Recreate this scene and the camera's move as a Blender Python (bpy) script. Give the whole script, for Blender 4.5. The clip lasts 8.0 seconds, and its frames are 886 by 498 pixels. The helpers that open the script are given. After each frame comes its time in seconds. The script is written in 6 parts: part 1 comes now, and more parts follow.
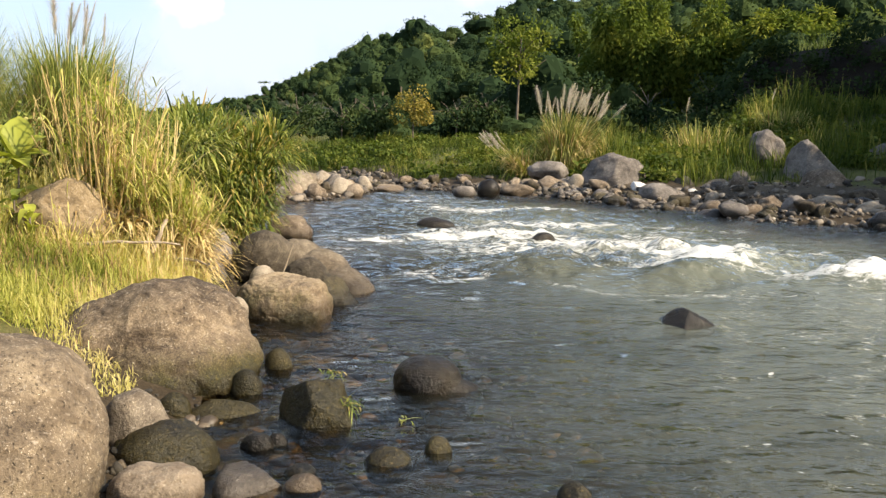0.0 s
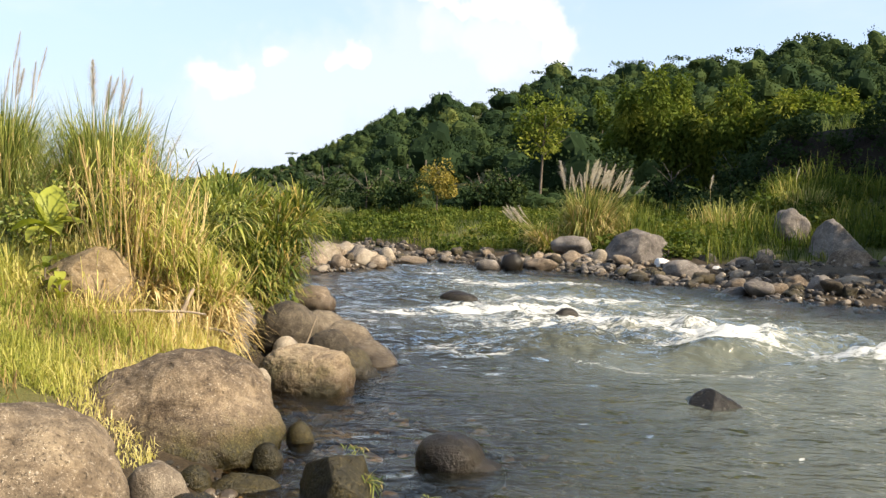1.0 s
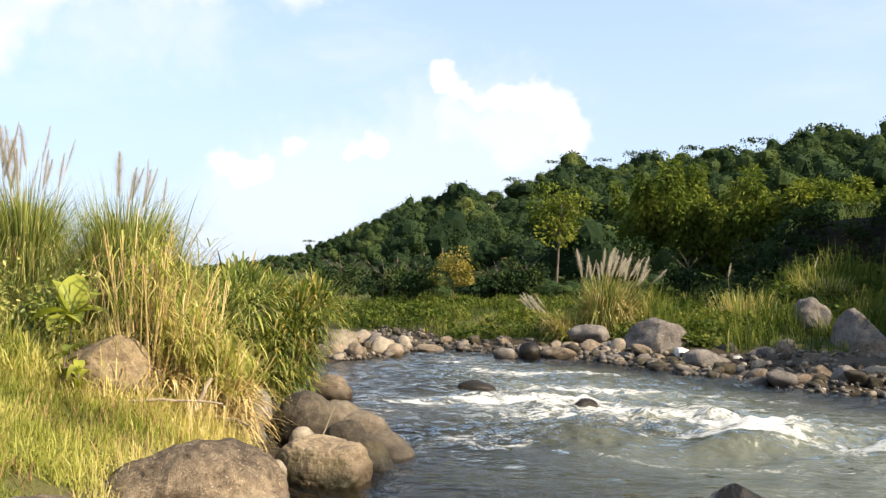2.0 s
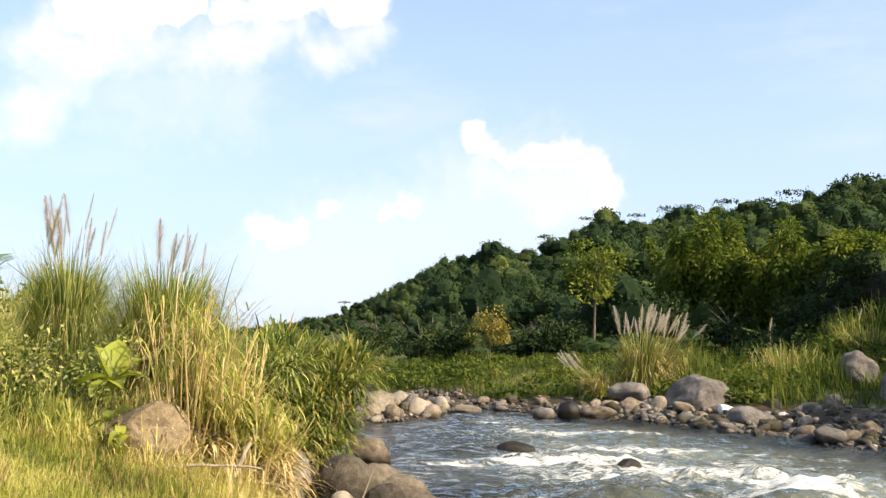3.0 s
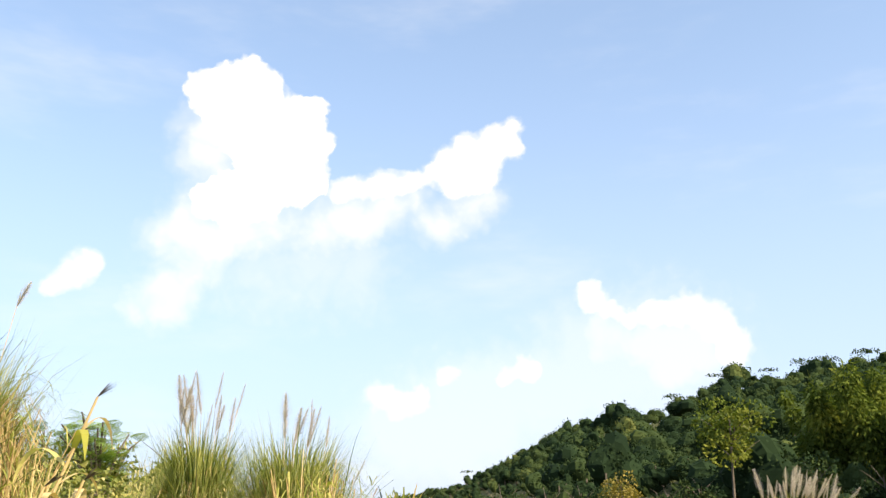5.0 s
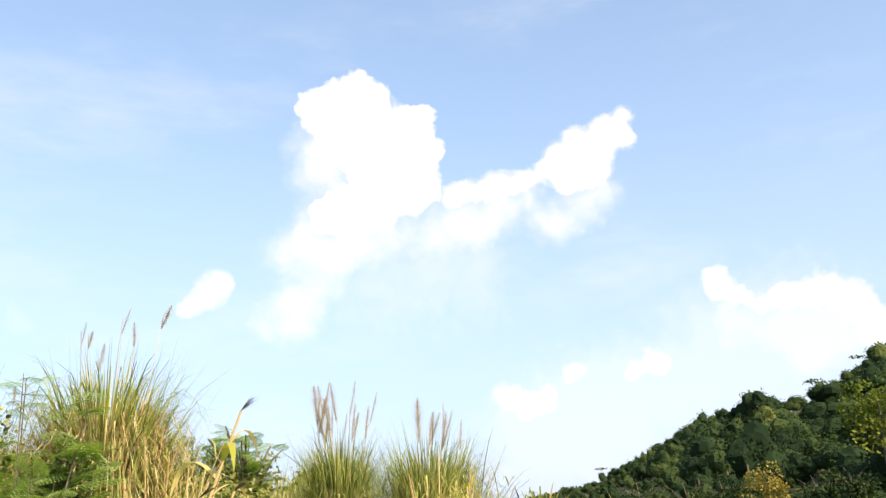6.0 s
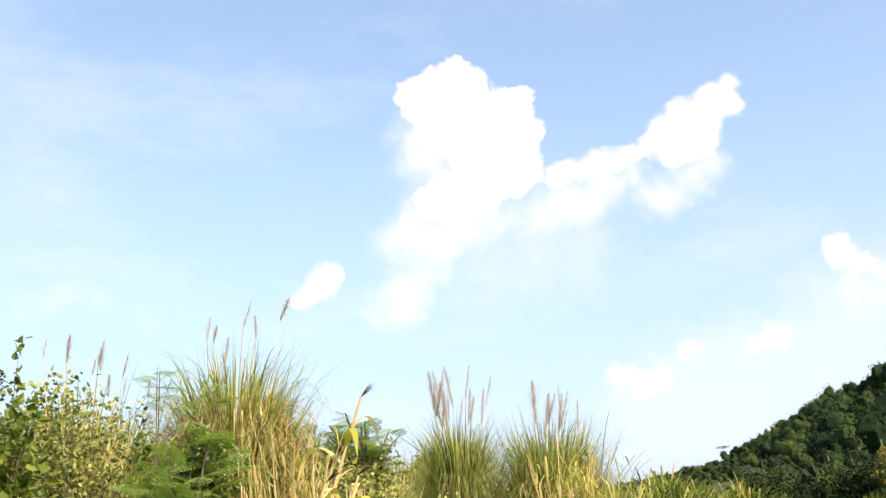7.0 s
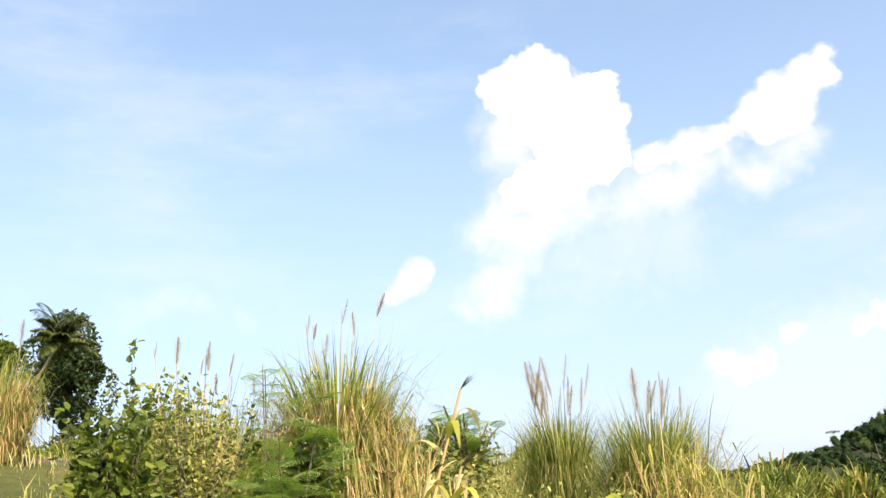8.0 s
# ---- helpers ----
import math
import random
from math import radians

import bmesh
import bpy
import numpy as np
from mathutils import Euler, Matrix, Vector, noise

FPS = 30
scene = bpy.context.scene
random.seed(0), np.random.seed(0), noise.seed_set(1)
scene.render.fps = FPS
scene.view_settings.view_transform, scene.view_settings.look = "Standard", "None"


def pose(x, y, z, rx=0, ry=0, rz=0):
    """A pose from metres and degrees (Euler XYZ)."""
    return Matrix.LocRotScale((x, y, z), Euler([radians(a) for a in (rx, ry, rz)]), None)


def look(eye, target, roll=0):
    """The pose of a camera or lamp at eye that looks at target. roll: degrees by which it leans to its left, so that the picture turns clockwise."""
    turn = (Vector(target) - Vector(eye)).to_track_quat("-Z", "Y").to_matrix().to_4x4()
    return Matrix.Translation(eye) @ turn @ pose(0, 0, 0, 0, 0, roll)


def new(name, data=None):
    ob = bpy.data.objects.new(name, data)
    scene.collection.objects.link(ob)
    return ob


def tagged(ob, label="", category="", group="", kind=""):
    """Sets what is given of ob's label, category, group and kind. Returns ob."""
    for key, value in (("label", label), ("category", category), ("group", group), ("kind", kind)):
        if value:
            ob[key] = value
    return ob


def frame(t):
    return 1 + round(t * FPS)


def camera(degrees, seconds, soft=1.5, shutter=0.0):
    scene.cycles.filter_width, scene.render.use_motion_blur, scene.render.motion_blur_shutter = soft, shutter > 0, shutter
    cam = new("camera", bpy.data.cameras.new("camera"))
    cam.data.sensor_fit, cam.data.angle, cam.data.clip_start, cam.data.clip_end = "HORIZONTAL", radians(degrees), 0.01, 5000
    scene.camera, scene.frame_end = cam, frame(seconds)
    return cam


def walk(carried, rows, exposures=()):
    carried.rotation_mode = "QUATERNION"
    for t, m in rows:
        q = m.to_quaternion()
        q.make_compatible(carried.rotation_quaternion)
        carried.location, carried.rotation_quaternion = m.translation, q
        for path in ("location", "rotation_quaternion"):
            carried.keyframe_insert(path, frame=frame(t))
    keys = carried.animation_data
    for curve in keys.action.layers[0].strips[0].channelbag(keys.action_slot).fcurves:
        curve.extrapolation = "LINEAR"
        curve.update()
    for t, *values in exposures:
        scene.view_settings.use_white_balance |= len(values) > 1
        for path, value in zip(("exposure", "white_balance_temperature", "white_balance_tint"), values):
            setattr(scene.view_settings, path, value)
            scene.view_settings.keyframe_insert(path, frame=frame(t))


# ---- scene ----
cam = camera(54.08, 8.0, soft=1.4)

PATH = [
    (0.0, pose(-0.000, 0.000, 1.600, 82.30, -0.80, -0.00)),
    (0.5, pose(-0.013, 0.000, 1.612, 84.62, -1.40, 0.86)),
    (1.0, pose(-0.025, -0.006, 1.623, 87.00, -1.73, 1.53)),
    (1.5, pose(-0.040, -0.007, 1.634, 89.36, -1.76, 2.16)),
    (1.7, pose(-0.045, -0.008, 1.637, 90.87, -1.86, 2.33)),
    (3.0, pose(-0.068, -0.022, 1.645, 96.58, -0.92, 4.94)),
    (3.5, pose(-0.077, -0.025, 1.660, 99.06, -0.54, 7.33)),
    (4.0, pose(-0.083, -0.032, 1.666, 101.76, 0.06, 9.22)),
    (4.2, pose(-0.084, -0.035, 1.668, 102.93, 0.26, 10.12)),
    (5.3, pose(-0.074, -0.034, 1.668, 107.93, 0.37, 14.99)),
    (5.5, pose(-0.081, -0.040, 1.665, 107.82, 0.88, 16.91)),
    (6.0, pose(-0.097, -0.054, 1.660, 107.53, 1.83, 21.60)),
    (6.5, pose(-0.108, -0.063, 1.657, 107.04, 2.26, 25.58)),
    (7.0, pose(-0.118, -0.070, 1.655, 106.74, 2.50, 29.08)),
    (7.5, pose(-0.132, -0.078, 1.651, 106.45, 2.59, 32.28)),
    (8.0, pose(-0.146, -0.087, 1.649, 106.55, 3.24, 35.43)),
]
EXPOSURES = [(0.0, 1.1), (8.0, 1.1)]
walk(cam, PATH, EXPOSURES)

# ---- sky and sun ----
SUN_AZ, SUN_EL = 117.0, 36.0   # degrees clockwise from +y, and above the horizon
sun = new("sun", bpy.data.lights.new("sun", "SUN"))
sun.data.energy, sun.data.angle, sun.data.color = 5.0, radians(0.6), (1.0, 0.86, 0.66)
sun_from = Vector((math.sin(radians(SUN_AZ)) * math.cos(radians(SUN_EL)), math.cos(radians(SUN_AZ)) * math.cos(radians(SUN_EL)), math.sin(radians(SUN_EL))))
sun.matrix_world = look(sun_from * 60, (0, 0, 0))


def nd(tree, kind, **inputs):
    """A node with its inputs set or linked; names stand for sockets, i0 and so on for numbers."""
    n = tree.nodes.new(kind)
    for key, value in inputs.items():
        sock = n.inputs[int(key[1:])] if key[0] == "i" and key[1:].isdigit() else n.inputs[key.replace("_", " ")]
        if isinstance(value, bpy.types.NodeSocket):
            tree.links.new(value, sock)
        else:
            sock.default_value = value
    return n


def calc(tree, op, a, b=0.0, c=0.0, clamp=False):
    n = tree.nodes.new("ShaderNodeMath")
    n.operation, n.use_clamp = op, clamp
    for sock, value in zip(n.inputs, (a, b, c)):
        if isinstance(value, bpy.types.NodeSocket):
            tree.links.new(value, sock)
        else:
            sock.default_value = value
    return n.outputs[0]


def smooth(tree, value, lo, hi, a=0.0, b=1.0):
    n = nd(tree, "ShaderNodeMapRange", i0=value, i1=lo, i2=hi, i3=a, i4=b)
    n.interpolation_type = "SMOOTHSTEP"
    return n.outputs[0]


def blend(tree, fac, a, b, how="MIX"):
    n = tree.nodes.new("ShaderNodeMix")
    n.data_type, n.blend_type = "RGBA", how
    for i, value in ((0, fac), (6, a), (7, b)):
        if isinstance(value, bpy.types.NodeSocket):
            tree.links.new(value, n.inputs[i])
        else:
            n.inputs[i].default_value = value if i == 0 else (*value, 1)
    return n.outputs[2]


def ramp(tree, value, stops):
    n = nd(tree, "ShaderNodeValToRGB", i0=value)
    el = n.color_ramp.elements
    while len(el) < len(stops):
        el.new(0.5)
    for e, (p, col) in zip(el, stops):
        e.position, e.color = p, (*col, 1)
    return n.outputs[0]


def fine(tree, coord, scale, detail=4.0, rough=0.55, stretch=None):
    """Noise in metres at that scale."""
    if stretch:
        m = nd(tree, "ShaderNodeMapping", Vector=coord, Scale=stretch)
        coord = m.outputs[0]
    return nd(tree, "ShaderNodeTexNoise", Vector=coord, Scale=scale, Detail=detail, Roughness=rough).outputs[0]


world = bpy.data.worlds.new("world")
scene.world = world
world.use_nodes = True
wt = world.node_tree
wt.nodes.clear()
sky = wt.nodes.new("ShaderNodeTexSky")
sky.sky_type, sky.sun_disc = "NISHITA", False
sky.sun_elevation, sky.sun_rotation = radians(SUN_EL), radians(SUN_AZ)
sky.air_density, sky.dust_density, sky.ozone_density = 1.0, 1.6, 1.4
SKY = 0.13
way_up = wt.nodes.new("ShaderNodeTexCoord").outputs["Generated"]
rough_a = nd(wt, "ShaderNodeTexNoise", Vector=way_up, Scale=20.0, Detail=5.0, Roughness=0.55).outputs["Color"]
rough_v = nd(wt, "ShaderNodeVectorMath", i0=rough_a, i1=(0.5, 0.5, 0.5))
rough_v.operation = "SUBTRACT"
push = nd(wt, "ShaderNodeVectorMath", i0=rough_v.outputs[0])
push.operation = "SCALE"
push.inputs["Scale"].default_value = 0.035
bent = nd(wt, "ShaderNodeVectorMath", i0=way_up, i1=push.outputs[0]).outputs[0]


def puffs(scale, amount):
    n = nd(wt, "ShaderNodeTexVoronoi", Vector=bent, Scale=scale)
    n.feature = "SMOOTH_F1"
    return calc(wt, "MULTIPLY_ADD", n.outputs["Distance"], -amount, amount * 0.5)


LUMPS = calc(wt, "ADD", puffs(30.0, 0.55), calc(wt, "ADD", puffs(62.0, 0.5), puffs(130.0, 0.25)))


def cloud_bank(lobes, lo, hi):
    """A cumulus in the sky: round lobes (azimuth, height, radius in degrees), their edges broken by noise."""
    total = None
    for az, el, r in lobes:
        a, e = radians(az), radians(el)
        d = nd(wt, "ShaderNodeVectorMath", i0=bent, i1=(math.sin(a) * math.cos(e), math.cos(a) * math.cos(e), math.sin(e)))
        d.operation = "DISTANCE"
        near = nd(wt, "ShaderNodeMapRange", i0=d.outputs["Value"], i1=0.0, i2=radians(r) * 1.5, i3=1.0, i4=0.0).outputs[0]
        near = calc(wt, "MULTIPLY", near, near)
        total = near if total is None else calc(wt, "ADD", total, near)
    total = calc(wt, "MULTIPLY_ADD", LUMPS, smooth(wt, total, 0.0, 0.25), total)
    return smooth(wt, total, lo, hi)


heads = cloud_bank([(-27.9, 24.8, 2.2), (-30.2, 26.4, 1.4), (-28.8, 27.1, 1.6), (-27.2, 28.0, 1.5), (-26.2, 27.4, 1.5), (-24.9, 25.8, 1.8), (-23.4, 25.7, 1.3), (-22.2, 25.8, 1.1), (-22.2, 24.3, 1.3), (-23.9, 23.8, 2.8), (-25.4, 22.2, 3.2), (-23.0, 22.0, 2.0), (-26.9, 20.2, 2.6), (-28.5, 19.9, 1.8), (-22.2, 20.9, 1.3)], 0.2, 0.44)
arm = cloud_bank([(-14.0, 22.4, 1.1), (-19.8, 20.7, 1.3), (-17.8, 21.5, 1.3), (-16.4, 21.3, 1.3), (-15.1, 21.6, 0.9), (-13.1, 23.4, 1.0), (-11.2, 24.1, 1.1), (-9.6, 24.8, 0.9), (-7.9, 25.0, 0.9), (-7.7, 23.8, 0.7), (-9.2, 23.5, 1.5), (-11.1, 22.8, 1.6), (-12.5, 22.3, 1.3), (-10.2, 21.6, 1.3), (-11.0, 22.2, 1.4), (-12.2, 21.4, 1.2)], 0.14, 0.7)
trail = cloud_bank([(-29.9, 24.4, 2.5), (-29.2, 22.4, 2.1), (-30.8, 18.9, 1.7), (-32.0, 17.3, 1.8), (-29.8, 17.6, 2.7), (-31.5, 13.9, 2.1), (-33.4, 12.4, 1.6), (-31.0, 12.4, 1.9), (-29.5, 14.9, 2.4), (-27.5, 17.1, 2.8), (-24.9, 18.1, 3.6), (-21.5, 18.4, 3.2), (-18.2, 18.8, 2.3), (-19.6, 19.4, 2.3), (-17.0, 20.1, 2.2), (-15.0, 20.6, 1.8), (-26.6, 21.9, 4.6), (-10.1, 20.2, 1.9), (-12.5, 18.9, 2.1), (-13.7, 18.8, 1.6), (-11.3, 21.4, 2.3)], 0.08, 1.9)
puff = cloud_bank([(-36.4, 15.2, 1.2), (-37.1, 14.2, 1.2), (-38.0, 13.6, 0.9), (-35.7, 15.7, 0.7)], 0.06, 0.85)
east = cloud_bank([(-3.5, 14.2, 1.1), (-2.7, 13.7, 1.1), (-1.7, 12.9, 1.0), (-0.5, 12.2, 1.0), (0.9, 12.4, 1.1), (2.2, 12.4, 1.2), (3.4, 12.8, 1.4), (4.5, 12.0, 1.4), (5.4, 10.9, 1.4), (5.9, 9.9, 1.2)], 0.12, 0.6)
east_body = cloud_bank([(3.5, 11.0, 2.6), (4.6, 9.5, 2.8), (2.0, 10.6, 2.6), (0.5, 10.4, 2.4), (-1.5, 11.3, 2.2), (-2.8, 12.4, 1.8), (-3.3, 10.2, 2.4), (1.5, 8.6, 3.0)], 0.08, 1.6)
low = cloud_bank([(-7.8, 9.5, 1.2), (-7.3, 9.0, 0.8), (-9.1, 8.8, 0.8), (-12.6, 8.9, 1.0), (-17.1, 7.5, 1.3), (-15.6, 6.8, 1.3), (-14.3, 7.5, 1.1)], 0.08, 0.6)
veil = cloud_bank([(-55.0, 12.8, 2.4), (-52.8, 13.5, 1.8), (-50.9, 13.4, 1.5), (-48.0, 12.7, 1.4), (-16.5, 6.5, 3.2), (-12.1, 8.2, 3.7), (-9.1, 8.0, 3.2), (-21.9, 16.0, 5.0), (-18.1, 16.1, 4.1), (-25.5, 15.1, 4.1), (-3.1, 10.7, 5.5), (-0.2, 9.7, 5.9), (2.7, 9.9, 5.9), (-5.2, 7.6, 5.5), (-10.3, 6.0, 5.0), (-12.4, 3.4, 5.5), (-15.7, 4.3, 4.1), (-30.1, 15.7, 3.6)], 0.05, 1.5)
white = calc(wt, "MAXIMUM", calc(wt, "MAXIMUM", heads, arm), calc(wt, "MAXIMUM", calc(wt, "MULTIPLY", trail, 0.97), calc(wt, "MAXIMUM", calc(wt, "MULTIPLY", puff, 0.85), calc(wt, "MAXIMUM", calc(wt, "MAXIMUM", calc(wt, "MULTIPLY", east, 0.78), calc(wt, "MULTIPLY", east_body, 0.62)), calc(wt, "MULTIPLY", low, 0.75)))))
white = calc(wt, "MAXIMUM", white, calc(wt, "MULTIPLY", veil, 0.36))
streaks = fine(wt, way_up, 3.0, 5.0, 0.6, stretch=(1.0, 1.0, 3.5))
white = calc(wt, "MAXIMUM", white, smooth(wt, streaks, 0.45, 0.85, 0.0, 0.35))
height = nd(wt, "ShaderNodeSeparateXYZ", Vector=way_up).outputs[2]
haze = smooth(wt, height, -0.05, 0.6, 0.88, 0.3)
bright = blend(wt, 1.0, sky.outputs[0], (SKY * 0.89, SKY * 1.0, SKY * 1.0), "MULTIPLY")
hazy = blend(wt, haze, bright, (0.35, 0.408, 0.535))
clouded = blend(wt, white, hazy, (0.54, 0.528, 0.515))
out = nd(wt, "ShaderNodeBackground", Color=clouded, Strength=1.0)
wo = wt.nodes.new("ShaderNodeOutputWorld")
wt.links.new(out.outputs[0], wo.inputs[0])

# ---- arithmetic for the forms ----
RNG = np.random.default_rng(7)


def lattice(ix, iy, iz):
    h = (ix * 374761393 + iy * 668265263 + iz * 2147483647) & 0xFFFFFFFF
    h = ((h ^ (h >> 13)) * 1274126177) & 0xFFFFFFFF
    return ((h ^ (h >> 16)) & 0xFFFF) / 32767.5 - 1.0


def noise3(p):
    """Smooth noise in -1..1 at the rows of p."""
    p = np.asarray(p, float)
    i = np.floor(p).astype(np.int64)
    u = p - i
    u = u * u * (3 - 2 * u)
    total = 0
    for dx in (0, 1):
        for dy in (0, 1):
            for dz in (0, 1):
                w = (u[:, 0] if dx else 1 - u[:, 0]) * (u[:, 1] if dy else 1 - u[:, 1]) * (u[:, 2] if dz else 1 - u[:, 2])
                total = total + w * lattice(i[:, 0] + dx, i[:, 1] + dy, i[:, 2] + dz)
    return total


def fbm(p, octaves=4, gain=0.5):
    p = np.asarray(p, float)
    total, amp = 0, 1.0
    for k in range(octaves):
        total = total + amp * noise3(p * 2 ** k + 17.3 * k)
        amp *= gain
    return total


def flat3(x, y, z=0.0):
    return np.stack([x, y, np.zeros_like(x) + z], 1)


def step(v, lo, hi):
    u = np.clip((v - lo) / (hi - lo), 0, 1)
    return u * u * (3 - 2 * u)


def shore_left(y):
    return np.interp(y, [-40, -3, 0, 2, 3, 4.5, 6, 8, 10, 13, 15.6, 18.5, 21, 23.5], [6, 2.5, 0.7, -0.75, -1.2, -1.38, -1.55, -1.75, -2.3, -2.9, -3.3, -3.5, -2.2, -1.7])


def shore_right(x):
    return np.interp(x, [-60, -12, -4, -2, 0.3, 2.5, 3.6, 4.5, 5.6, 6.6, 8.1, 12, 20, 40], [90, 37, 28, 25.8, 23.3, 22.3, 20.6, 18.9, 17.4, 16.0, 15.2, 13, 7, -12])


RIDGE_AZ = [-60, -30, -17.3, -12.9, -9, -5.5, -3.1, 0.3, 3.0, 5.2, 9.2, 11.4, 14.2, 19, 24, 45, 75, 100]
RIDGE_EL = [0.3, 0.8, 1.7, 2.4, 3.8, 5.5, 6.6, 7.1, 8.0, 9.1, 9.2, 9.5, 10.0, 10.3, 10.3, 10.2, 7, 2]
RIDGE_R = [420, 410, 400, 360, 325, 296, 280, 262, 245, 230, 208, 198, 188, 174, 165, 160, 160, 180]
FOOT_AZ = [-60, -25, -17, -12, -7, -3, 2, 10, 16, 22, 60]
FOOT_R = [340, 330, 300, 190, 100, 64, 54, 50, 56, 72, 80]


def ground(x, y):
    """Height of the land and the river bed."""
    x, y = np.asarray(x, float), np.asarray(y, float)
    r, az = np.hypot(x, y), np.degrees(np.arctan2(x, y))
    dl = np.minimum(shore_left(y) - x, (25.0 + np.maximum(-x - 4, 0) * 0.9 - y) * 1.0)
    dr = (y - shore_right(x)) * 0.8
    wob = fbm(flat3(x * 0.9, y * 0.9), 3) * 0.12
    left = np.interp(dl, [0, 0.8, 1.6, 3, 5, 10, 15, 25, 60, 300], [0, 0.32, 0.68, 1.0, 1.3, 2.5, 2.95, 3.2, 3.6, 4.5])
    left = left * (1 - 0.55 * step(y, 14, 19) * step(x, -12, -6))
    right = np.interp(dr, [0, 2, 5, 8, 12, 20, 30, 60, 400], [0, 0.12, 0.35, 0.7, 0.95, 1.2, 1.3, 1.4, 1.5])
    terrace = step(az, 16.5, 19.5) * (1 - step(az, 60, 80))
    edge = 37.5 + fbm(flat3(az * 0.25, az * 0.0), 3) * 0.8
    right = right + terrace * (step(r, edge - 0.6, edge + 0.9) * np.interp(az, [18, 27], [1.9, 2.9]) + step(r, edge - 11, edge - 1) * 1.5)
    foot = np.interp(az, FOOT_AZ, FOOT_R)
    top_r = np.interp(az, RIDGE_AZ, RIDGE_R)
    top_z = np.maximum(1.6 + top_r * np.tan(np.radians(np.interp(az, RIDGE_AZ, RIDGE_EL))) - np.interp(az, [-20, 0, 15, 25], [6.6, 6.0, 7.2, 9.4]), 1.6)
    up = np.clip((r - foot) / (top_r - foot), 0, 1)
    hill = (up ** 1.15) * (top_z - 1.5) * (1 - step(r, top_r + 20, top_r + 260) * 0.8)
    hill = np.where((az > -75) & (az < 110), hill, 0) * (1 - step(az, 75, 105))
    land = np.where(dr > dl, right + hill, left + np.where(r > 90, hill * 0.3, 0))
    d = np.maximum(dl, dr)
    bed = -0.8 * (1 - np.exp(np.minimum(d, 0) / 3.6)) - 0.02
    z = np.where(d > 0, land + wob * np.clip(d, 0, 1), bed + wob * 0.4)
    return z, d


def gz(x, y):
    return float(ground(np.array([x]), np.array([y]))[0][0])


def raw_mesh(name, verts, faces, material, tone=None, smooth_faces=False, extra=None, normals=None):
    """A mesh from arrays of places and of triangles or quads."""
    verts, faces = np.asarray(verts, np.float32), np.asarray(faces, np.int32)
    me = bpy.data.meshes.new(name)
    k = faces.shape[1]
    me.vertices.add(len(verts))
    me.vertices.foreach_set("co", verts.ravel())
    me.loops.add(faces.size)
    me.loops.foreach_set("vertex_index", faces.ravel())
    me.polygons.add(len(faces))
    me.polygons.foreach_set("loop_start", np.arange(0, faces.size, k, dtype=np.int32))
    me.update(calc_edges=True)
    me.polygons.foreach_set("use_smooth", np.full(len(faces), smooth_faces))
    for key, values in (("tone", tone), *(extra or {}).items()):
        if values is not None:
            at = me.attributes.new(key, "FLOAT", "POINT")
            at.data.foreach_set("value", np.asarray(values, np.float32))
    me.validate()
    if normals is not None:
        at = me.attributes.new("custom_normal", "FLOAT_VECTOR", "POINT")
        at.data.foreach_set("vector", np.asarray(normals, np.float32).ravel())
        me.update()
    me.materials.append(material)
    return me


def part(name, me, parent, label=""):
    ob = new(name, me)
    ob.parent = parent
    return tagged(ob, label)


def each(name, pack, per_vert, per_face, material, parent, label=""):
    """Every stalk of a pack as a part of its own."""
    v, f, t = pack
    for k in range(len(v) // per_vert):
        me = raw_mesh(name, v[k * per_vert:(k + 1) * per_vert], f[k * per_face:(k + 1) * per_face] - k * per_vert, material, t[k * per_vert:(k + 1) * per_vert])
        part(name, me, parent, label)


def base(name, x, y, z, label, category, group=""):
    ob = new(name)
    ob.location = (x, y, z)
    return tagged(ob, label, category, group)


def join(*packs):
    """Several (verts, faces, tone) into one."""
    vs, fs, ts, n = [], [], [], 0
    for v, f, t in packs:
        vs.append(v), fs.append(f + n), ts.append(t)
        n += len(v)
    return np.concatenate(vs), np.concatenate(fs), np.concatenate(ts)


def unit(v):
    return v / np.maximum(np.linalg.norm(v, axis=-1, keepdims=True), 1e-9)


